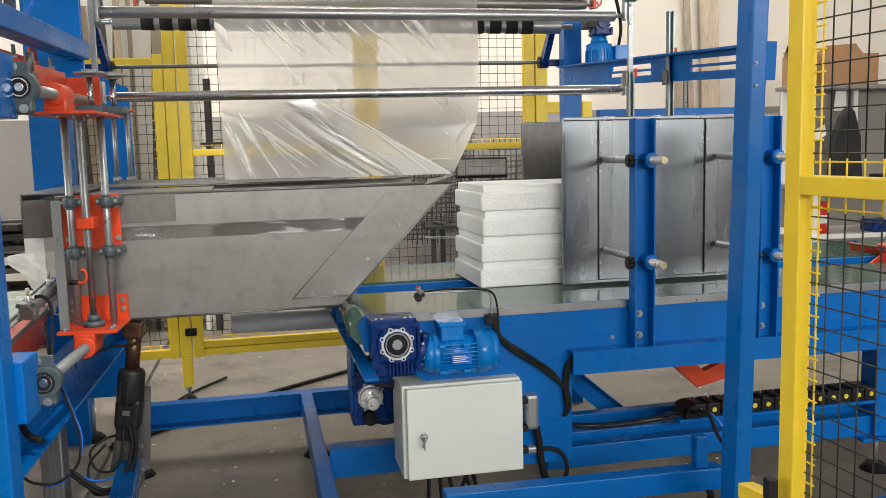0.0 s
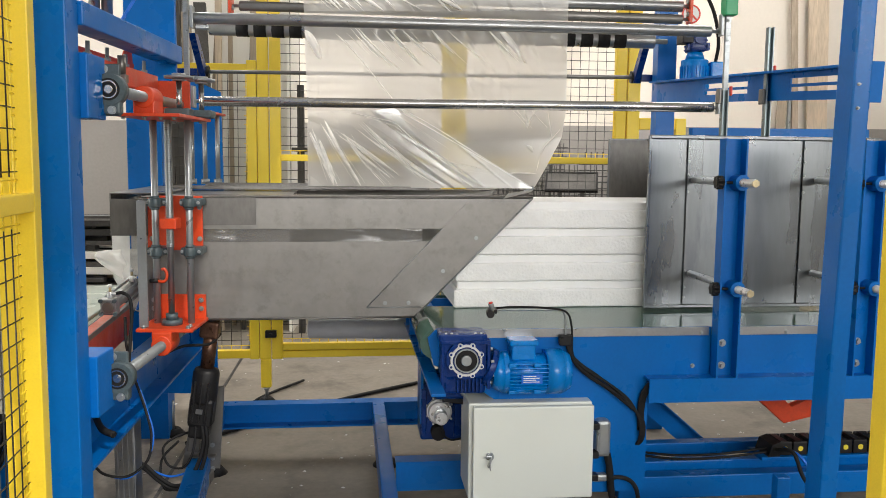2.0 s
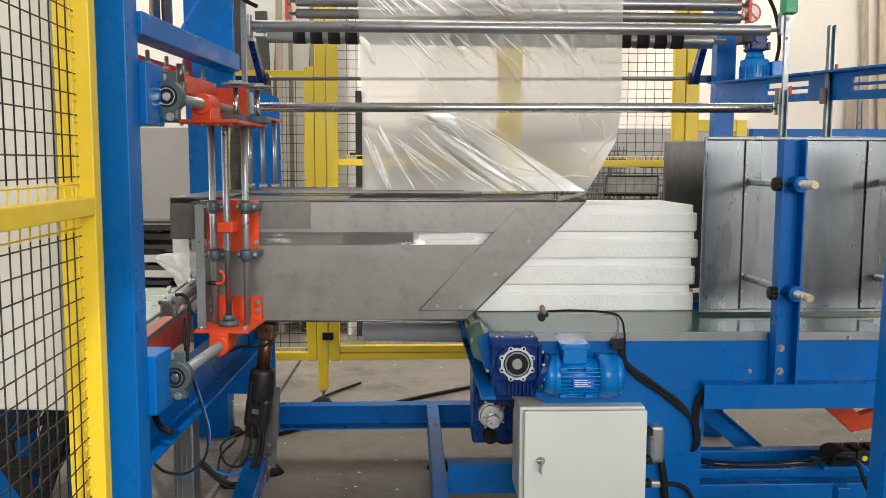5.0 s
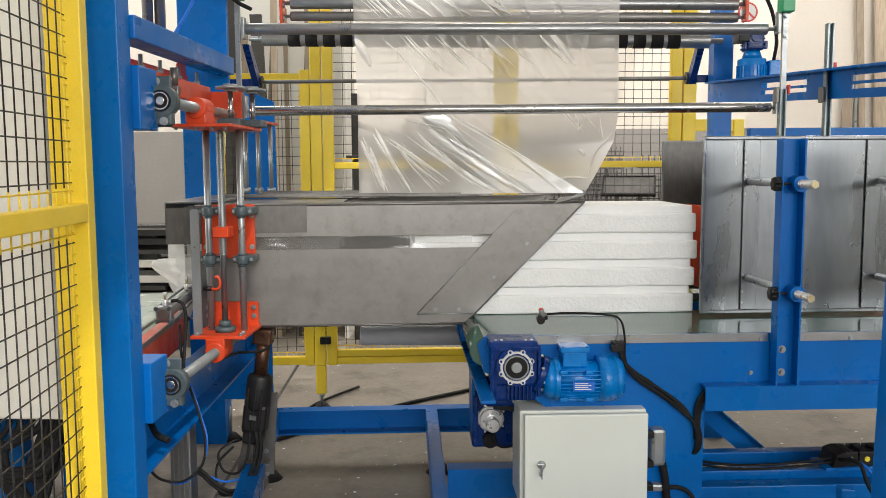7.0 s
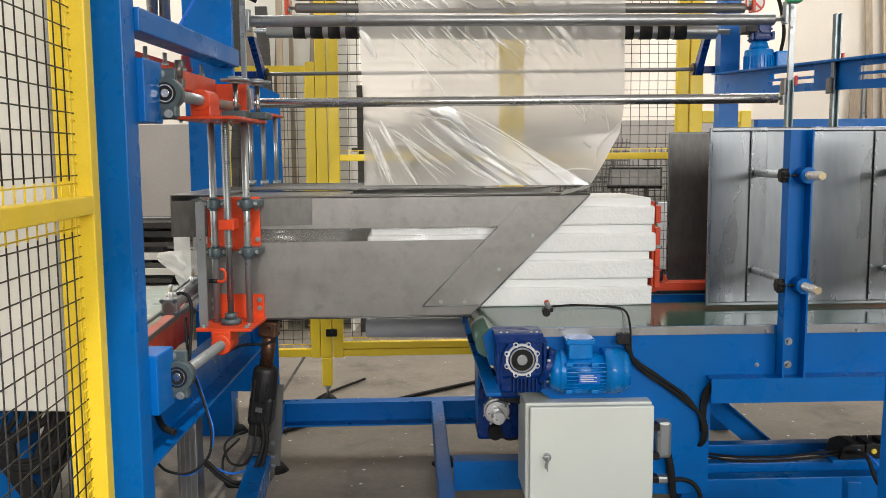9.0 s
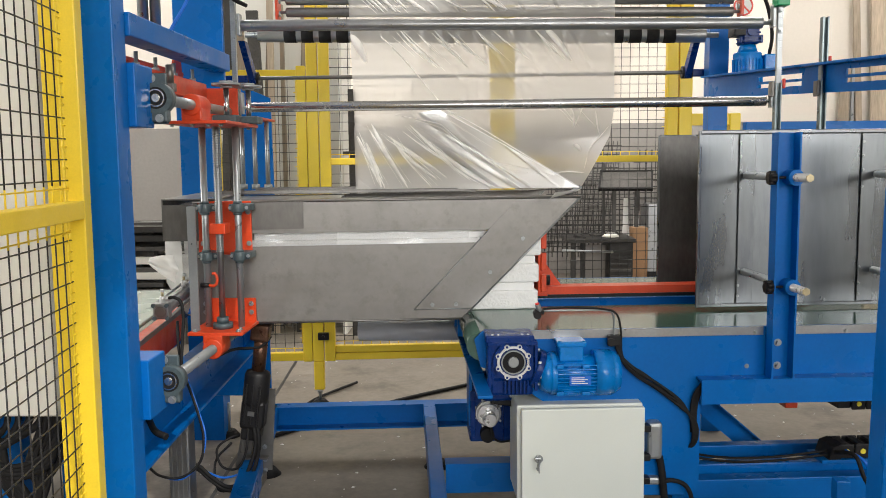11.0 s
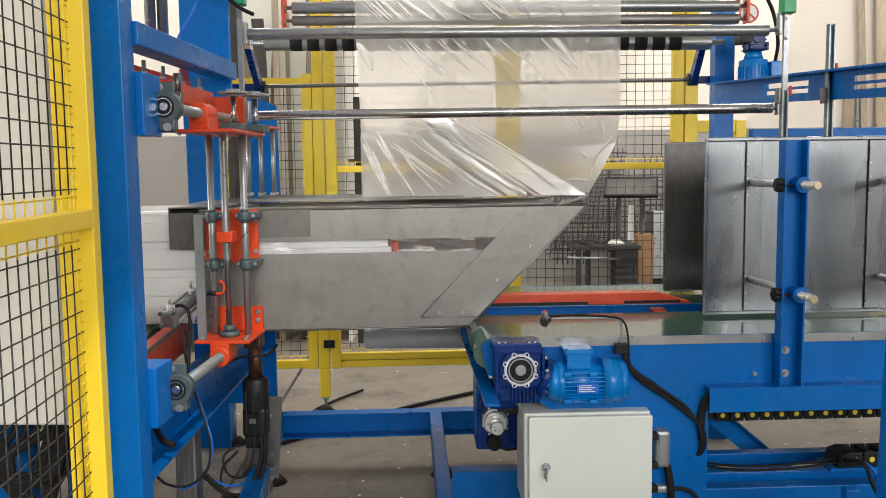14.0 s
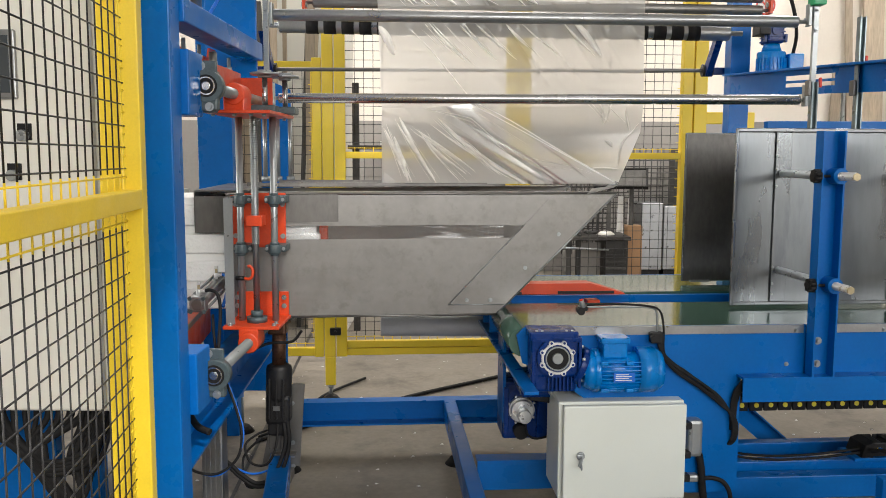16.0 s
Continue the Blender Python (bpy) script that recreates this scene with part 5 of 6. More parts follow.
cable([(-0.62, 2.92, 0.28), (-0.68, 2.90, 0.235), (-0.75, 2.90, 0.215), (-0.82, 2.91, 0.235)], 0.004, "blue air hose beside the motor cable", BLUETUBE, name="air_hose")
cable([(-0.74, 2.95, 2.2), (-0.76, 2.9, 2.02), (-0.80, 2.85, 1.90), (-0.84, 2.8, 1.80), (-0.86, 2.75, 1.72)], 0.006, "blue air hose hanging by the plate", BLUETUBE, name="air_hose")
cable([(-0.80, 3.0, 2.15), (-0.74, 3.0, 2.0), (-0.70, 3.05, 1.95), (-0.66, 3.1, 1.93)], 0.008, "black cable hanging by the rack")
cable([(-0.73, 2.95, 0.33), (-0.79, 2.94, 0.26), (-0.77, 2.9, 0.17), (-0.70, 2.88, 0.19), (-0.68, 2.9, 0.25)], 0.0045, "thin black cable loop above the floor")
cable([(-0.85, 3.0, 0.02), (-0.75, 2.8, 0.02), (-0.69, 2.6, 0.015), (-0.8, 2.3, 0.012)], 0.009, "black cable on the floor")
cable([(-0.55, 5.0, 0.012), (-0.75, 4.6, 0.012), (-0.80, 4.2, 0.012), (-0.95, 3.9, 0.012)], 0.008, "black cable on the floor")
cable([(0.55, 5.30, 0.012), (0.20, 5.0, 0.012), (-0.21, 4.655, 0.012), (-0.5, 4.36, 0.012), (-0.79, 4.03, 0.012), (-0.95, 3.85, 0.012)], 0.011, "black cable on the floor")
cable([(-0.58, 2.98, 0.72), (-0.60, 2.9, 0.70), (-0.66, 2.8, 0.715), (-0.70, 2.7, 0.71)], 0.005, "short black cable under the carriage")
b = box(-0.86, -0.79, 2.66, 2.73, 0.0, 0.52, 0.006)
for k in range(4):
    box(-0.853 + k * 0.017, -0.846 + k * 0.017, 2.654, 2.66, 0.0, 0.52, 0.001, b)
solo("aluminium_profile", b, ALU, "grey slotted aluminium profile leg", "profile")

# ---- pneumatic cylinder and outfeed ----
pc = thing("air_cylinder", (-0.86, 2.8, 0.87), "grey pneumatic cylinder with brass fittings", "air cylinder")
CYL = Matrix.Translation((-0.8415, 2.60, 0.8825)) @ pose(0, 0, 0, 6.2, 0, 0.5)


def on_cylinder(bm):
    bmesh.ops.transform(bm, matrix=CYL, verts=bm.verts)
    return bm


part("barrel", on_cylinder(cyl((0, 0.03, 0), (0, 0.30, 0), 0.021, n=28)), ALU, pc)
for y0 in (0.0, 0.29):
    part("end_block", on_cylinder(box(-0.0265, 0.0265, y0, y0 + 0.032, -0.0265, 0.0265, 0.005)), ALU, pc, "cast aluminium end block")
part("end_cap", on_cylinder(cyl((0, -0.004, 0), (0, 0.001, 0), 0.018, n=24, bevel=0.001)), STEEL, pc)
for dx in (-0.0215, 0.0215):
    for dz in (-0.0215, 0.0215):
        part("tie_rod", on_cylinder(cyl((dx, 0.03, dz), (dx, 0.292, dz), 0.0045, n=10)), GALV, pc)
        nut = cyl((dx, -0.007, dz), (dx, 0.001, dz), 0.0068, n=14, bevel=0.001)
        cyl((dx, -0.0078, dz), (dx, -0.0068, dz), 0.0035, nut, n=6)
        part("tie_rod_nut", on_cylinder(nut), BEARING, pc)
for x, y, z in ((-0.841, 2.62, 0.908), (-0.843, 2.835, 0.930)):
    part("fitting", cyl((x, y, z), (x, y, z + 0.022), 0.0095, n=6, bevel=0.001), BRIGHT, pc, "nickel plated fitting body")
    part("valve_screw", cyl((x, y, z + 0.02), (x, y, z + 0.044), 0.0045, n=12), BRASS, pc)
    part("valve_knob", cyl((x, y, z + 0.036), (x, y, z + 0.046), 0.0065, n=12, bevel=0.001), BRIGHT, pc)
    part("elbow", cyl((x, y, z + 0.014), (x + 0.022, y - 0.004, z + 0.017), 0.006, n=12), BRIGHT, pc)
cable([(-0.823, 2.831, 0.947), (-0.808, 2.825, 0.943), (-0.800, 2.815, 0.925), (-0.800, 2.80, 0.89), (-0.806, 2.77, 0.845)], 0.0055, "thin blue pneumatic air hose", BLUETUBE, name="air_hose")
cable([(-0.822, 2.616, 0.925), (-0.80, 2.615, 0.927), (-0.778, 2.612, 0.91), (-0.770, 2.605, 0.86), (-0.772, 2.59, 0.78), (-0.77, 2.55, 0.66)], 0.0055, "thin black pneumatic air hose", name="air_hose")
of = thing("outfeed_conveyor", (-2.0, 3.3, 0), "outfeed conveyor with a pale belt and orange side rail", "conveyor")
SKEW = Matrix.Translation((-0.856, 2.45, 0)) @ pose(0, 0, 0, 0, 0, 7)
part("belt", box(-3.4, -0.115, -0.1, 1.3, 0.765, 0.785, 0.006, turn=SKEW), BELT_PALE, of, "pale green conveyor belt")
part("belt_edge", box(-0.112, -0.085, -0.1, 1.3, 0.755, 0.778, 0.004, turn=SKEW), BELT, of, "dark green belt edge")
part("side_rail", box(-0.036, 0.0, -0.15, 0.62, 0.70, 0.818, 0.003, turn=SKEW), ORANGE, of)
part("rail_strip", box(0.0005, 0.003, -0.15, 0.62, 0.800, 0.818, 0.0, turn=SKEW), STEEL, of, "bare steel wear strip")
b = cyl((-0.06, -0.1, 0.745), (-0.06, 1.3, 0.745), 0.022, n=24)
bmesh.ops.transform(b, matrix=SKEW, verts=b.verts)
part("end_roller", b, BRONZE, of, "brown coated end roller")
part("frame", box(-4.2, -1.15, 3.05, 3.65, 0.55, 0.70, 0.004), BLUE, of)
for x in (-4.0, -1.45):
    part("leg", box(x, x + 0.07, 3.1, 3.17, 0, 0.55, 0.003), BLUE, of)
    part("leg", box(x, x + 0.07, 3.55, 3.62, 0, 0.55, 0.003), BLUE, of)

# ---- switch cabinet behind the open gate ----
sc = thing("switch_cabinet", (-1.4, 2.3, 0.68), "large cream-grey switch cabinet with a screen and rotary switches", "switch cabinet")
part("body", box(-1.95, -0.935, 2.13, 2.48, 0.68, 2.3, 0.006), PANEL, sc)
part("door", box(-1.94, -0.945, 2.105, 2.128, 0.69, 2.29, 0.004), PANEL, sc)
part("screen_frame", box(-1.32, -1.125, 2.092, 2.105, 1.49, 1.66, 0.004), ALU, sc)
part("screen", box(-1.305, -1.14, 2.089, 2.092, 1.505, 1.645, 0.0), SCREEN, sc)
for x, z in ((-1.115, 1.40), (-1.145, 1.30), (-1.27, 1.40)):
    part("switch_plate", box(x - 0.018, x + 0.018, 2.101, 2.105, z - 0.012, z + 0.03, 0.001), BLACK, sc)
    part("switch", cyl((x, 2.080, z), (x, 2.101, z), 0.014, n=18, bevel=0.002), GALV, sc)
part("support", box(-1.9, -1.82, 2.2, 2.28, 0, 0.68, 0.004), BLUE, sc)
part("support", box(-1.40, -1.215, 2.40, 2.46, 0, 0.68, 0.004), BLUE, sc)
part("bracket", box(-0.935, -0.83, 2.12, 2.16, 1.9, 1.96, 0.003), BLUE, sc)
random.seed(5)
for k in range(11):
    # spread under the cabinet, gathered into one bundle
    x, w = -1.36 + 0.03 * k, random.uniform(-0.018, 0.018)
    cable([(x, 2.22, 0.70), (x + 0.01, 2.20, 0.64), (-1.185 + 0.25 * (x + 1.2) + w, 2.18, 0.565), (-1.135 + w, 2.17, 0.495 + 0.4 * w), (-1.075 + w, 2.17, 0.40 + 0.5 * w), (-1.03 + w, 2.18, 0.26), (-0.99 + 2 * w, 2.22, 0.10), (-0.99 + 3 * w, 2.3, 0.012)], random.choice((0.007, 0.009, 0.011)), "black cable running down from the switch cabinet")
for k in range(7):
    # fall from the cabinet's corner to the same bundle
    x, w = -1.045 + 0.014 * k, random.uniform(-0.012, 0.012)
    cable([(x, 2.22, 0.70), (x - 0.004, 2.20, 0.62), (x - 0.03, 2.18, 0.53), (-1.035 + w, 2.17, 0.455), (-1.07 + w, 2.17, 0.37), (-1.085 + w, 2.18, 0.24), (-1.08 + 2 * w, 2.3, 0.012)], random.choice((0.007, 0.009)), "black cable hanging from the switch cabinet")
for k in range(4):
    # slack sweep between the two bunches
    d = 0.011 * k
    cable([(-1.185 + d, 2.19, 0.60), (-1.165 + d, 2.17, 0.545 - d), (-1.12, 2.165, 0.528 - d), (-1.06, 2.165, 0.54 - d), (-1.0, 2.17, 0.585 - d), (-0.965 - 0.5 * d, 2.20, 0.70)], random.choice((0.008, 0.010)), "black cable in a slack sweep below the switch cabinet")
for k in range(3):
    cable([(-0.955 + 0.012 * k, 2.20, 0.70), (-0.948 + 0.013 * k, 2.18, 0.5), (-0.96 + 0.012 * k, 2.18, 0.25), (-0.965 + 0.01 * k, 2.2, 0.012)], 0.006, "thin blue pneumatic air hose", BLUETUBE, name="air_hose")

# ---- rear gear motor ----
MOVE = Vector((-0.09, -0.33, -0.035))
rm = thing("upright_gear_motor", (1.50, 4.22, 1.8), "blue upright gear motor on the rear post", "gear motor")
part("motor_body", cyl((1.50, 4.22, 1.70), (1.50, 4.22, 1.86), 0.062, n=30, bevel=0.006), BLUE_CAST, rm)
for k in range(14):
    a = math.pi + math.pi * k / 13
    part("fin", box(0.060, 0.068, -0.002, 0.002, 1.73, 1.83, 0, turn=Matrix.Translation((1.50, 4.22, 0)) @ pose(0, 0, 0, 0, 0, 180 * a / math.pi)), BLUE_CAST, rm)
part("neck", cyl((1.50, 4.22, 1.86), (1.50, 4.22, 1.90), 0.045, n=24, r2=0.032), BLUE_CAST, rm)
b = box(1.465, 1.538, 4.17, 4.27, 1.895, 2.01, 0.008)
for k in range(4):
    box(1.462, 1.541, 4.166, 4.274, 1.905 + k * 0.018, 1.912 + k * 0.018, 0.002, b)
for x in (1.452, 1.542):
    box(x, x + 0.012, 4.175, 4.20, 1.90, 1.935, 0.002, b)
cyl((1.50, 4.16, 1.95), (1.50, 4.17, 1.95), 0.02, b, n=16)
part("gearbox", b, BLUE_DARK, rm)
part("terminal_box", box(1.562, 1.63, 4.17, 4.26, 1.77, 1.85, 0.006), BLUE_CAST, rm)
part("arm", box(1.42, 1.47, 4.15, 4.25, 1.93, 1.98, 0.003), BLACK, rm)
rm.location += MOVE
cable([(1.50, 3.87, 1.815), (1.50, 3.84, 1.90), (1.47, 3.82, 2.02), (1.41, 3.79, 2.12)], 0.008, "black motor cable of the rear motor")

# ---- background of the hall ----
random.seed(11)
bt = thing("work_table", (1.5, 9.0, 0), "dusty steel work table with a ribbed side", "table")
part("top", box(1.13, 1.84, 8.7, 9.3, 0.49, 0.53, 0.006), SCRAP, bt)
part("handle_bar", cyl((1.08, 8.66, 0.42), (1.6, 8.66, 0.40), 0.012, n=10), GALV, bt)
for x in (1.18, 1.28):
    part("leg", box(x, x + 0.05, 8.75, 8.8, 0, 0.49, 0.003), SCRAP, bt)
part("side_case", box(1.58, 1.82, 8.75, 9.25, 0.06, 0.49, 0.01), SCRAP, bt)
for k in range(5):
    part("rib", box(1.585, 1.80, 8.735, 8.75, 0.12 + 0.065 * k, 0.145 + 0.065 * k, 0.004), SCRAP, bt)
part("panel", box(1.35, 1.56, 8.9, 8.92, 0.05, 0.45, 0.003), GREYWALL, bt)
b = bmesh.new()
for k in range(9):
    x, y = 1.25 + random.random() * 0.45, 8.8 + random.random() * 0.4
    cyl((x, y, 0.53), (x + random.uniform(-0.12, 0.12), y, 0.545 + random.random() * 0.03), 0.02, b, n=7)
solo("tool_clutter", b, SCRAP, "loose tools and scraps lying on the work table", "clutter", kind="stuff")
solo("hard_hat", cyl((1.62, 8.95, 0.531), (1.62, 8.95, 0.57), 0.1, r2=0.05, n=20), PANEL, "dusty grey dome on the work table", "cap")
tp = thing("tilted_drawing_board", (1.5, 9.1, 0.0), "tilted dark framed board on a stand", "board")
m = Matrix.Translation((1.80, 9.1, 1.12)) @ pose(0, 0, 0, 38, 0, -12) @ Matrix.Diagonal((0.76, 0.62, 1, 1))
part("board", box(-0.36, 0.36, -0.24, 0.24, -0.01, 0.01, 0.003, turn=m), SCRAP, tp)
for a in ((-0.37, 0.37, -0.25, -0.22), (-0.37, 0.37, 0.22, 0.25), (-0.37, -0.34, -0.25, 0.25), (0.34, 0.37, -0.25, 0.25)):
    part("frame_bar", box(*a, -0.02, 0.02, 0.003, turn=m), BLACK, tp)
for x in (1.66, 1.90):
    part("leg", box(x, x + 0.04, 9.1, 9.15, 0, 1.10, 0.003), SCRAP, tp)
solo("bright_bottle", cyl((1.84, 9.3, 0.0), (1.84, 9.3, 0.92), 0.05, r2=0.028, n=14), WHITEPL, "white plastic tube standing by the table", "tube")
solo("bright_bottle", cyl((1.95, 9.3, 0.0), (1.95, 9.3, 0.90), 0.045, r2=0.025, n=14), WHITEPL, "white plastic tube standing by the table", "tube")
solo("wood_block", box(1.86, 2.02, 9.0, 9.2, 0.0, 0.62, 0.005), CARDBOARD, "brown wooden block behind the table", "block")
for x0, x1, y, z1 in ((2.12, 2.36, 9.5, 0.84), (2.38, 2.72, 9.55, 0.80)):
    c = thing("grey_locker", (x0, y, 0), "grey steel box cabinet by the wall", "cabinet")
    part("body", box(x0, x1, y, y + 0.4, 0.08, z1, 0.01), ALU, c)
    part("plinth", box(x0 + 0.02, x1 - 0.02, y + 0.02, y + 0.38, 0, 0.08, 0.002), BLACK, c)
mr = thing("wire_cage", (1.6, 9.7, 0), "stacked grey wire mesh panels leaning on the wall", "wire panels", kind="stuff")
b = wires(1.0, 2.0, 0.25, 1.30, lambda u, z: (u, 9.55 + (z - 0.25) * 0.15, z), 0.06, 0.006)
wires(0.9, 1.7, 0.3, 1.55, lambda u, z: (u + 0.12 * z, 9.7 + (z - 0.25) * 0.12, z), 0.05, 0.005, b)
wires(2.0, 2.75, 0.75, 1.45, lambda u, z: (u, 9.75, z), 0.07, 0.007, b)
part("mesh", b, SCRAP, mr)
b = box(1.6, 1.63, 9.4, 9.43, 0.0, 1.3, 0.002)
box(2.5, 2.6, 9.8, 9.86, 0, 1.45, 0.002, b)
part("post", b, SCRAP, mr)
# timber and profiles leaning against the wall on the left
for k in range(13):
    x = -1.95 + 0.075 * k + random.uniform(-0.03, 0.03)
    lean = random.uniform(-0.10, 0.16)
    y = 6.5 + random.uniform(0, 0.25)
    wdt = random.choice((0.03, 0.045, 0.07, 0.09))
    top = random.uniform(2.4, 3.1)
    b = slab([(x, 0.0), (x + wdt, 0.0), (x + wdt + lean, top), (x + lean, top)], "y", y, y + 0.035)
    solo("timber_plank", b, WOOD if k % 3 else SCRAP, "weathered plank leaning upright by the store rack" if k % 3 else "dark steel profile leaning upright by the store rack", "plank", "leaning planks")
rk = thing("store_rack", (-1.5, 6.95, 0), "pale board wall of a store rack", "rack")
part("back_board", box(-2.1, -0.83, 6.95, 6.99, 0, 3.0, 0.004), PANEL, rk)
part("side_board", box(-0.86, -0.83, 6.5, 6.95, 0, 3.0, 0.004), PANEL, rk)
for k in range(72):
    x0 = -4.4 + random.uniform(-0.2, 0.1)
    row, lay = k % 8, k // 8
    y, z = 6.15 + 0.1 * row + 0.012 * lay, 0.376 + 0.056 * lay
    turn = Matrix.Translation((x0, y, z)) @ pose(0, 0, 0, 0, random.choice((0, 0, 0.35, -0.3)), random.uniform(-0.6, 0.6))
    b = box(0, random.uniform(2.0, 2.75), 0, random.choice((0.04, 0.06, 0.085)), 0, random.choice((0.03, 0.045, 0.05)), 0.002, turn=turn)
    m2 = SCRAP if random.random() < 0.55 else random.choice((GALV, STEEL_DARK, WOOD, PANEL))
    solo("metal_profile", b, m2, "long profile lying in the stack on the stock rack", "profile", "stacked profiles")
for x in (-4.3, -3.0, -2.0):
    st = thing("stock_trestle", (x, 6.5, 0), "dark steel trestle under the profiles", "trestle", "stock trestles")
    part("beam", box(x, x + 0.08, 6.1, 7.1, 0.30, 0.375, 0.003), SCRAP, st)
    for y in (6.15, 7.0):
        part("leg", box(x, x + 0.06, y, y + 0.06, 0, 0.30, 0.003), SCRAP, st)
# items on the rack behind the fence
solo("white_tray", box(-0.55, -0.36, 6.2, 6.4, 1.43, 1.46, 0.004), WHITEPL, "white tray on the store shelf", "tray")
sh = thing("store_shelf", (-0.4, 6.3, 0), "dark steel store shelf", "shelf")
part("board", box(-0.78, -0.2, 6.15, 6.5, 1.40, 1.428, 0.003), SCRAP, sh)
part("post", box(-0.40, -0.34, 6.45, 6.5, 0, 1.40, 0.003), SCRAP, sh)
part("post", box(-0.78, -0.73, 6.45, 6.5, 0, 1.9, 0.003), SCRAP, sh)
# planks leaning on the right-hand wall
for x0, x1, lean, m2 in ((4.55, 4.62, 0.32, WOOD), (4.72, 4.95, 0.22, WOOD), (4.30, 4.40, -0.12, WOOD), (4.47, 4.50, 0.02, GALV)):
    top = 3.6 if lean > 0.1 else 2.35
    solo("timber_plank", slab([(x0 + lean * 0.2, 0.0), (x1 + lean * 0.2, 0.0), (x1 - lean * 0.4, top), (x0 - lean * 0.4, top)], "y", 9.86, 9.90), m2, "long plank leaning on the cream wall", "plank", "leaning planks")
# work bench, seen through the right gate
wb = thing("work_bench", (5.4, 7.6, 0), "grey and white work bench with lower shelf", "work bench")
part("top", box(4.62, 7.2, 7.3, 8.1, 0.86, 0.90, 0.005), GREYWALL, wb)
part("shelf", box(4.62, 7.2, 7.3, 8.1, 0.40, 0.44, 0.005), WHITEPL, wb)
for x in (4.66, 5.42, 7.1):
    part("leg", box(x, x + 0.06, 7.35, 7.41, 0, 0.86, 0.004), WHITEPL, wb)
part("upper_shelf", box(4.66, 7.2, 7.8, 8.1, 1.83, 1.87, 0.005), ALU, wb)
part("glass_back", box(4.7, 7.2, 8.05, 8.08, 0.9, 1.83, 0.003), GREYWALL, wb)
for x in (4.68, 5.45):
    part("rack_post", box(x, x + 0.05, 7.98, 8.03, 0.9, 1.83, 0.003), WHITEPL, wb)
bu = thing("bucket", (4.78, 7.5, 0.44), "red plastic bucket on the bench's lower shelf", "bucket")
part("shell", cyl((4.79, 7.52, 0.44), (4.79, 7.52, 0.74), 0.10, r2=0.125, n=28), REDPLASTIC, bu)
part("rim", ring((4.79, 7.52, 0.725), (0, 0, 1), 0.12, 0.132, 0.015), REDPLASTIC, bu)
part("label_patch", box(4.75, 4.83, 7.398, 7.404, 0.54, 0.62, 0), WHITEPL, bu)
for x0, x1, z0, z1, lab in ((5.02, 5.6, 1.87, 2.18, "open brown cardboard box on the upper shelf"), (4.72, 4.86, 1.87, 2.17, "brown cardboard box with open flaps")):
    b = box(x0, x1, 7.82, 8.08, z0, z1, 0.002)
    slab([(x0, z1), (x1, z1), (x1 - 0.1, z1 + 0.12), (x0 + 0.16, z1 + 0.1)], "y", 8.05, 8.055, b)
    slab([(x0, z1 - 0.03), (x0, z1), (x0 - 0.14, z1 + 0.02), (x0 - 0.12, z1 - 0.02)], "y", 7.82, 7.825, b)
    solo("cardboard_box", b, CARDBOARD, lab, "box", "cardboard boxes")
jk = slab([(5.0, 0.98), (5.04, 1.35), (5.10, 1.56), (5.18, 1.66), (5.24, 1.60), (5.30, 1.35), (5.34, 0.95), (5.2, 0.92)], "y", 7.62, 7.72, bevel=0.02)
solo("dark_jacket", jk, CLOTH, "dark work jacket hung on the bench rack", "jacket")
solo("machine_part", box(5.3, 5.6, 7.35, 7.6, 0.44, 0.56, 0.02), BLUE_DARK, "dark blue motor part lying on the lower shelf", "motor")
solo("paper_sheet", slab([(5.20, 1.62), (5.34, 1.62), (5.33, 1.82), (5.22, 1.82)], "y", 7.93, 7.932), WHITEPL, "white paper sheet pinned on the bench rack", "paper")
solo("red_leaflet", slab([(4.70, 1.30), (4.86, 1.38), (4.84, 1.48), (4.72, 1.42)], "y", 7.5, 7.503), WHITEPL, "white and red leaflet on the bench", "leaflet")
for x, z in ((4.9, 0.90), (4.75, 0.90), (5.45, 0.90)):
    solo("tool_case", box(x, x + 0.2, 7.5, 7.7, z, z + 0.09, 0.01), BLACK, "black tool case on the bench", "case", "tool cases")

# ---- foam boards ----
FX, FZ, FH, FD = 0.654, 0.8125, 0.0985, 0.42
def foam_board(k, dx):
    z = FZ + k * FH
    ob = thing("foam_board", (FX + 0.5 + dx, 3.25, z), "white beaded foam insulation board, edges stepped, in a stack", "foam board", "stacked foam boards")
    random.seed(40 + k)
    b = box(FX + dx - 0.05, FX + dx + 1.0, 3.0, 3.0 + FD, z, z + FH * 0.70, 0.007)
    bmesh.ops.subdivide_edges(b, edges=[e for e in b.edges if abs(e.verts[0].co.x - e.verts[1].co.x) > 0.5], cuts=24)
    for v in b.verts:
        v.co += Vector((0.5, 1, 0.4)) * 0.0022 * noise.noise(v.co * 24)
    part("beaded_body", b, EPS, ob)
    b = box(FX + dx - 0.038, FX + dx + 0.988, 3.012, 3.0 + FD - 0.012, z + FH * 0.68, z + FH - 0.0004, 0.006)
    part("smooth_step", b, EPS_SMOOTH, ob, "smooth recessed upper edge")
    return ob


SHIFTS = (0.0, 0.004, 0.012, 0.006)
boards = [foam_board(k, dx) for k, dx in enumerate(SHIFTS)]

# film drawn round the front end of the stack
bagw = thing("film_wrap", (FX, 3.25, FZ), "crumpled clear film drawn over the end of the foam stack", "plastic film", yaw=YAW)
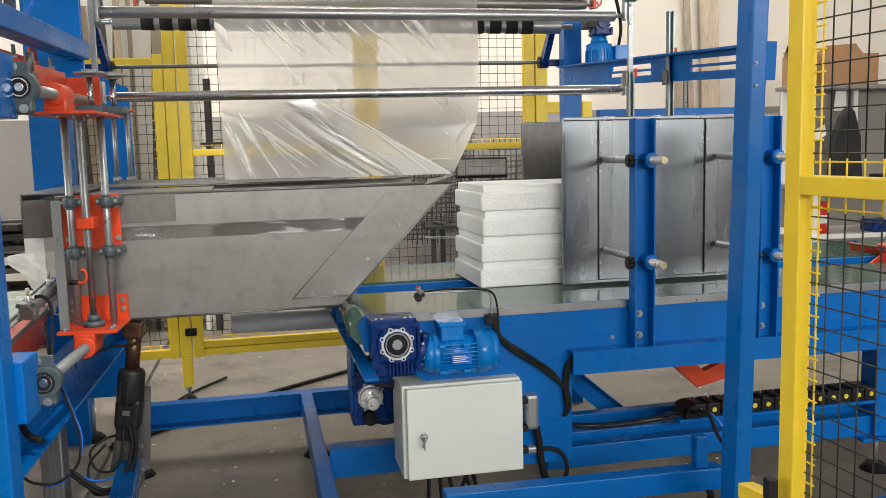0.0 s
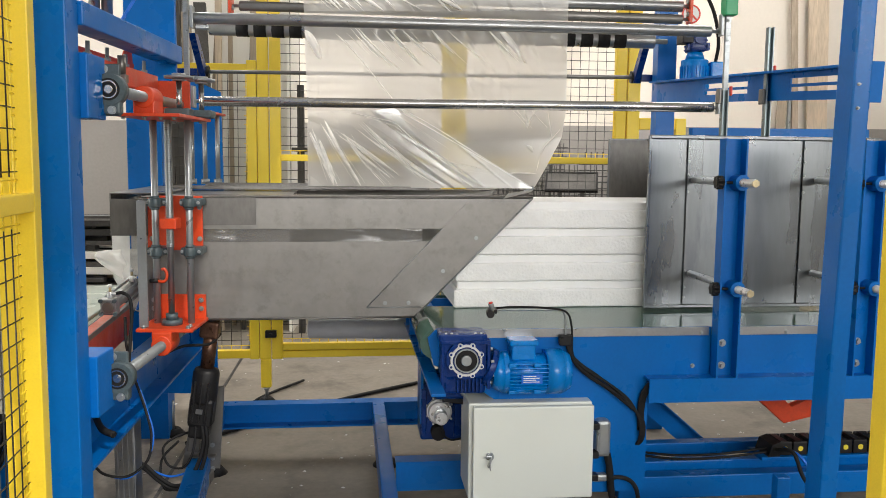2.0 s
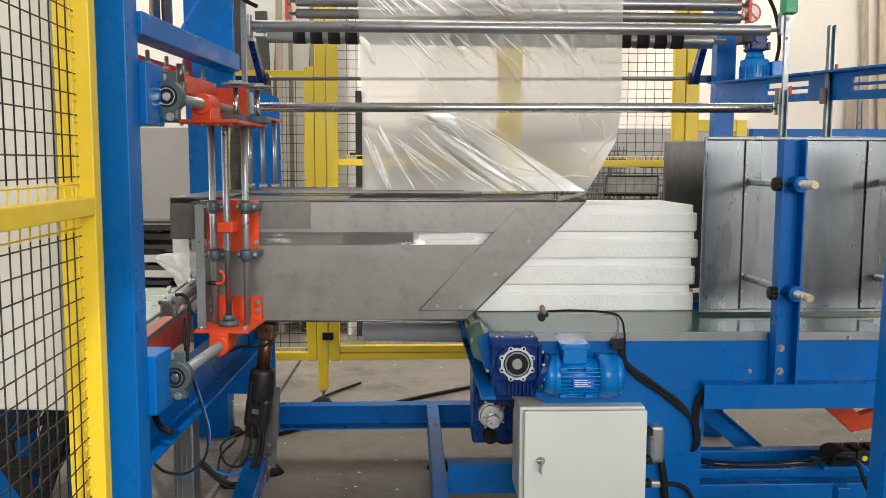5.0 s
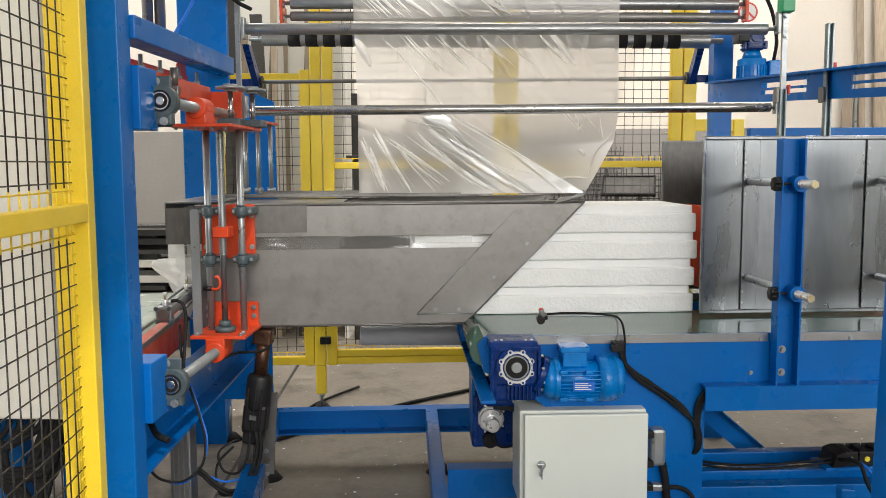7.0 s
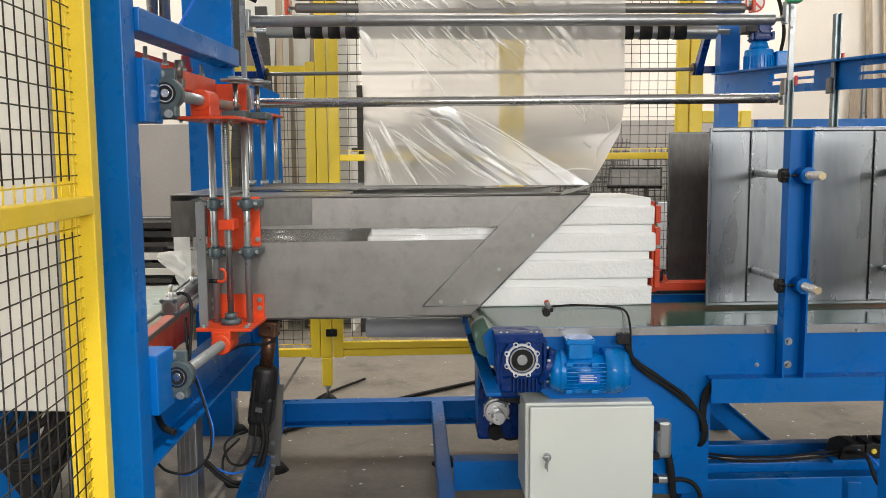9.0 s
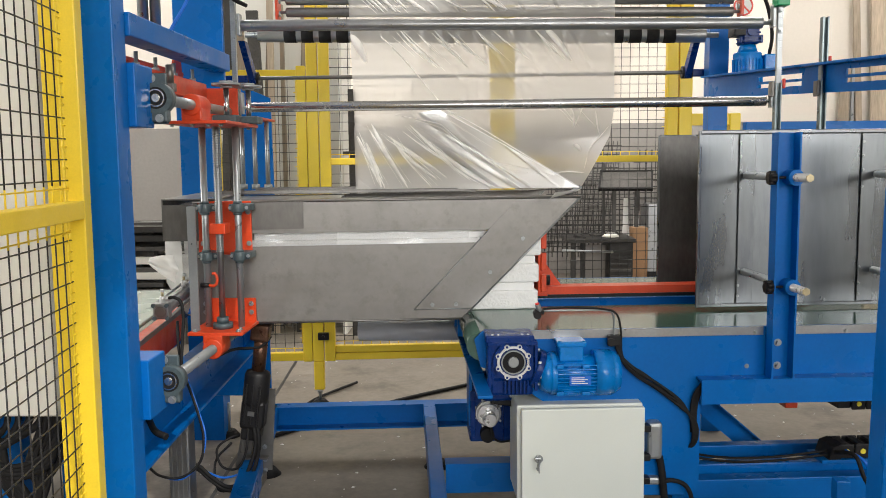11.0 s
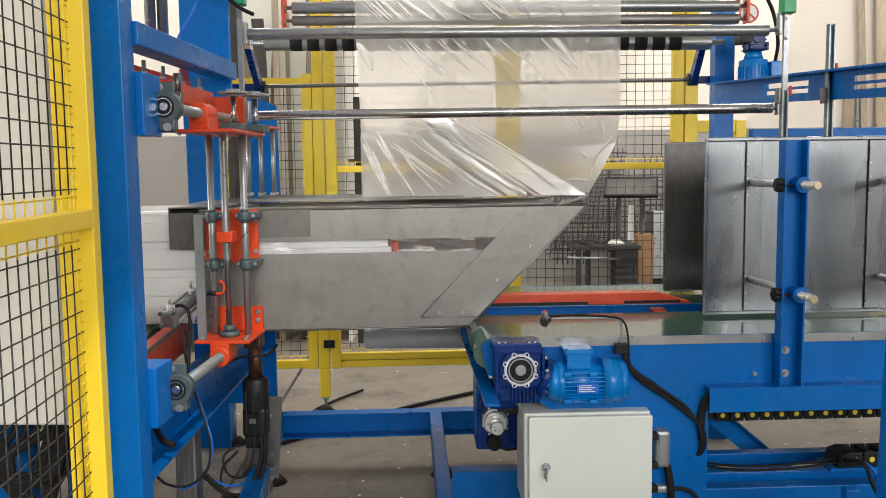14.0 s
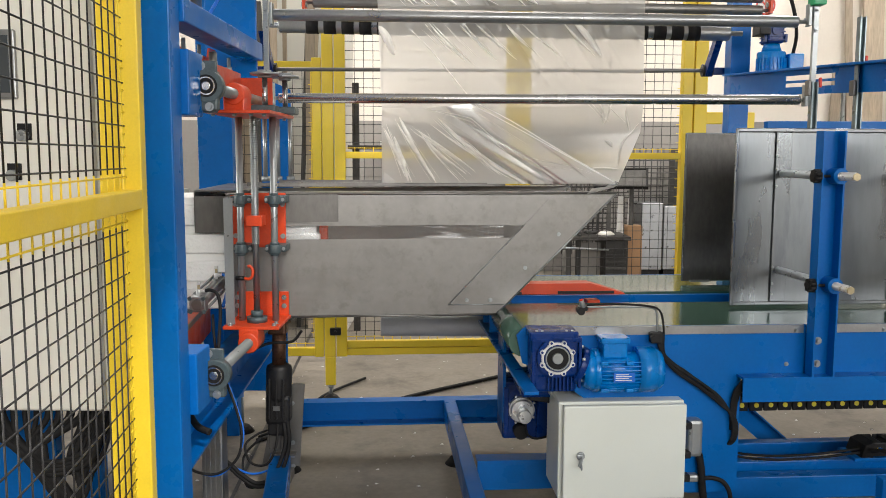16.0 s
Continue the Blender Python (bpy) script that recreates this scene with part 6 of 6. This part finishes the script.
def bag(u, v):
    a = 2 * math.pi * u
    cx, sx = math.cos(a), math.sin(a)
    k = 1 / max(abs(cx), abs(sx))
    tight = 1.0 if v < 0.85 else 1 - (v - 0.85) * 3.2
    return FX + 0.50 - 0.64 * v, 3.25 + min(1, k * 1.0) * k ** 0 * 0.268 * cx * min(k, 1.35) * tight, FZ + 0.202 + 0.205 * sx * min(k, 1.35) * tight


part("wrap", sheet(30, 60, lambda u, v: bag(u, v * 0.86), 0.004, 17.0, (FX + 2, 1.0)), FILM_WRAP, bagw)
part("gathered_end", sheet(16, 60, lambda u, v: bag(u, 0.86 + v * 0.14), 0.018, 17.0, (FX + 2, 1.0)), FILM_PALE, bagw, "gathered end of the film")
def tail(u, v):
    """Loose end of the film tube, pinched to a point; u along the pull, v upwards."""
    half = 0.012 + 0.062 * (1 - u) ** 0.8
    return FX - 0.02 - 0.17 * u, 3.02 + 0.05 * u + 0.01 * math.sin(9 * v), FZ + 0.145 + 0.045 * u + half * (2 * v - 1)


part("loose_tail", sheet(20, 26, tail, 0.016, 31.0, (FX + 2, 1.0), gate_at=0.8), FILM_WHITE, bagw, "crumpled loose tail of the film tube")
# ---- pusher ----
RX = 0.955
push = thing("pusher", (RX, 3.2, 0.83), "orange painted pusher with a long bar and an upright plate", "pusher")
bar = slab([(RX + 0.01, 0.833), (RX + 1.165, 0.823), (RX + 1.165, 0.828), (RX + 1.03, 0.868), (RX + 0.03, 0.868), (RX + 0.01, 0.86)], "y", 3.16, 3.24, bevel=0.002)
part("long_bar", bar, ORANGE, push)
# flat black strips stand in for the bar's dark slots
for u0, u1 in ((0.06, 0.76), (0.90, 1.12)):
    part("rubber_strip", box(RX + u0, RX + u1, 3.155, 3.1595, 0.828, 0.839, 0), BLACK, push, "black strip put in for a dark slot under the bar")
part("drop_bracket", box(RX + 1.02, RX + 1.07, 3.17, 3.23, 0.36, 0.80, 0.003), ORANGE, push)
part("carriage_block", box(RX + 0.92, RX + 1.20, 3.155, 3.235, 0.42, 0.50, 0.005), STEEL_DARK, push)
arm = new("upright_plate")
arm.parent = push
ORIGIN[arm.name] = Vector((RX + 0.02, 3.2, 0.85))
b = box(RX + 0.004, RX + 0.014, 3.04, 3.46, 0.86, 1.19, 0.002)
me_arm = mesh_of("upright_plate", b, ORANGE, (RX + 0.02, 3.2, 0.85))
arm.data = None
bpy.data.objects.remove(arm)
arm = new("upright_plate", me_arm)
arm.parent = push
arm.location = (0.02, 0, 0.02)
ORIGIN[arm.name] = Vector((RX + 0.02, 3.2, 0.85))
for z in (0.90, 0.98, 1.06, 1.14):
    part("lip", box(RX + 0.014, RX + 0.034, 3.03, 3.045, z - 0.03, z + 0.035, 0.003), ORANGE, arm)
b = cyl((RX + 0.014, 3.06, 0.91), (RX + 0.035, 3.06, 0.91), 0.012, n=14)
cyl((RX + 0.035, 3.06, 0.91), (RX + 0.05, 3.06, 0.91), 0.02, b, n=14)
part("knob", b, BLACK, arm, "black clamping knob")
part("brace", slab([(RX + 0.014, 0.87), (RX + 0.12, 0.87), (RX + 0.014, 1.02)], "y", 3.195, 3.205), ORANGE, arm)

so = thing("swing_stop", (1.5, 3.12, 0.36), "orange V-shaped steel stop under the conveyor", "stop")
part("stop_arm", slab([(1.45, 0.45), (1.56, 0.352), (1.69, 0.385), (1.70, 0.47), (1.585, 0.415), (1.53, 0.47), (1.51, 0.60), (1.45, 0.60)], "y", 3.09, 3.13, bevel=0.003), ORANGE, so)

# ---- cable chain ----
def chain_links(obj, x0, n, y0, y1, z0, z1, pitch=0.0575, up=False):
    for k in range(n):
        x = x0 + k * pitch
        b = box(x + 0.002, x + pitch - 0.002, y0, y0 + 0.010, z0, z1, 0.004)
        box(x + 0.002, x + pitch - 0.002, y1 - 0.010, y1, z0, z1, 0.004, b)
        box(x + 0.014, x + pitch - 0.016, y0 + 0.010, y1 - 0.010, z1 - 0.008, z1, 0.002, b)
        box(x + 0.014, x + pitch - 0.016, y0 + 0.010, y1 - 0.010, z0, z0 + 0.008, 0.002, b)
        link = part("link", b, BLACK, obj)
        part("pin_cap", cyl((x + pitch / 2, y0 - 0.003, (z0 + z1) / 2), (x + pitch / 2, y0, (z0 + z1) / 2), 0.0095, n=16), YDOT, link, "yellow pin cap")


ch = thing("cable_chain", (1.4, 2.9, 0.33), "black plastic cable chain with yellow pins lying in a tray", "cable chain", yaw=YAW)
chain_links(ch, 1.42, 26, 2.83, 2.93, 0.315, 0.365)
part("end_mount", slab([(1.385, 0.31), (1.43, 0.31), (1.43, 0.365), (1.40, 0.355)], "y", 2.83, 2.93), BLACK, ch)
part("tray", box(1.36, 3.3, 2.825, 2.94, 0.30, 0.3125, 0.002), BLUE, ch)
CHX = RX + 1.19
ch2 = thing("cable_chain", (CHX, 3.05, 0.42), "upper run of a black plastic cable chain with yellow pins", "cable chain")
chain_links(ch2, CHX, 30, 3.06, 3.15, 0.395, 0.443)
part("end_mount", box(CHX - 0.05, CHX, 3.07, 3.20, 0.40, 0.44, 0.003), BLACK, ch2)


# ---- what moves ----
def motions():
    # near right-hand corner of the foam stack on the line of travel, by time
    R = [(0.0, 1.705), (0.5, 1.585), (1.0, 1.487), (1.5, 1.406), (2.0, 1.315), (2.5, 1.213), (3.0, 1.109), (3.5, 1.000), (3.9, 0.968), (4.7, 0.965), (8.05, 0.965),
         (8.2, 0.943), (8.5, 0.886), (8.7, 0.847), (10.8, 0.445), (11.0, 0.402), (11.5, 0.308), (12.0, 0.212), (12.5, 0.125), (13.0, 0.030), (13.5, -0.066), (14.0, -0.163), (14.5, -0.258), (15.0, -0.355), (15.5, -0.445), (16.0, -0.515)]
    slope = math.tan(radians(YAW))

    def on_line(x, z, ahead=0.0, aside=0.0):
        """The corner's pose at x on the line of travel, then on along the line and across it."""
        return pose(x, 3.0 + slope * (x - 0.12), z, 0, 0, YAW) @ Matrix.Translation((ahead, aside, 0))

    wz = bagw.location.z
    W = [(0.0, 0.175), (11.6, 0.175)] + [(t, min(0.175, x - 0.04)) for t, x in R if t >= 12.0]
    walk(bagw, [(t, on_line(x, wz, -1.0, 0.25)) for t, x in W])
    for ob, dx in zip(boards, SHIFTS):
        z0 = ob.location.z
        walk(ob, [(t, on_line(x, z0, dx - 0.5, 0.25)) for t, x in R])
    P = [(0.0, 2.60), (2.8, 2.60), (3.4, 2.50), (6.4, 1.27), (6.8, 1.145), (7.0, 1.085), (7.5, 1.0), (7.95, 0.969)] + [(t, x + 0.003) for t, x in R if t > 8]
    walk(push, [(t, on_line(x, 0.83, 0, 0.2)) for t, x in P])
    walk(ch2, [(t, on_line(x, 0.405, 1.23, 0.05)) for t, x in P])
    walk(so, [(0.0, pose(1.5, 3.12, 0.36)), (4.7, pose(1.5, 3.12, 0.36)), (5.2, pose(1.56, 3.12, 0.36)), (6.8, pose(2.35, 3.12, 0.36)), (16.0, pose(2.35, 3.12, 0.36))])
    walk(arm, [(0.0, pose(0.02, 0, 0.02, 0, 150, 0)), (4.7, pose(0.02, 0, 0.02, 0, 150, 0)), (5.4, pose(0.02, 0, 0.02, 0, 110, 0)), (6.2, pose(0.02, 0, 0.02, 0, 40, 0)), (6.8, pose(0.02, 0, 0.02, 0, 4, 0)), (7.0, pose(0.02, 0, 0.02)), (16.0, pose(0.02, 0, 0.02))])
    walk(act, [(0.0, pose(*PIV, 0, 7.5, 0)), (11.8, pose(*PIV, 0, 7.5, 0)), (12.2, pose(*PIV, 0, 3.5, 0)), (12.5, pose(*PIV, 0, 1.0, 0)), (16.0, pose(*PIV, 0, 1.0, 0))])


motions()
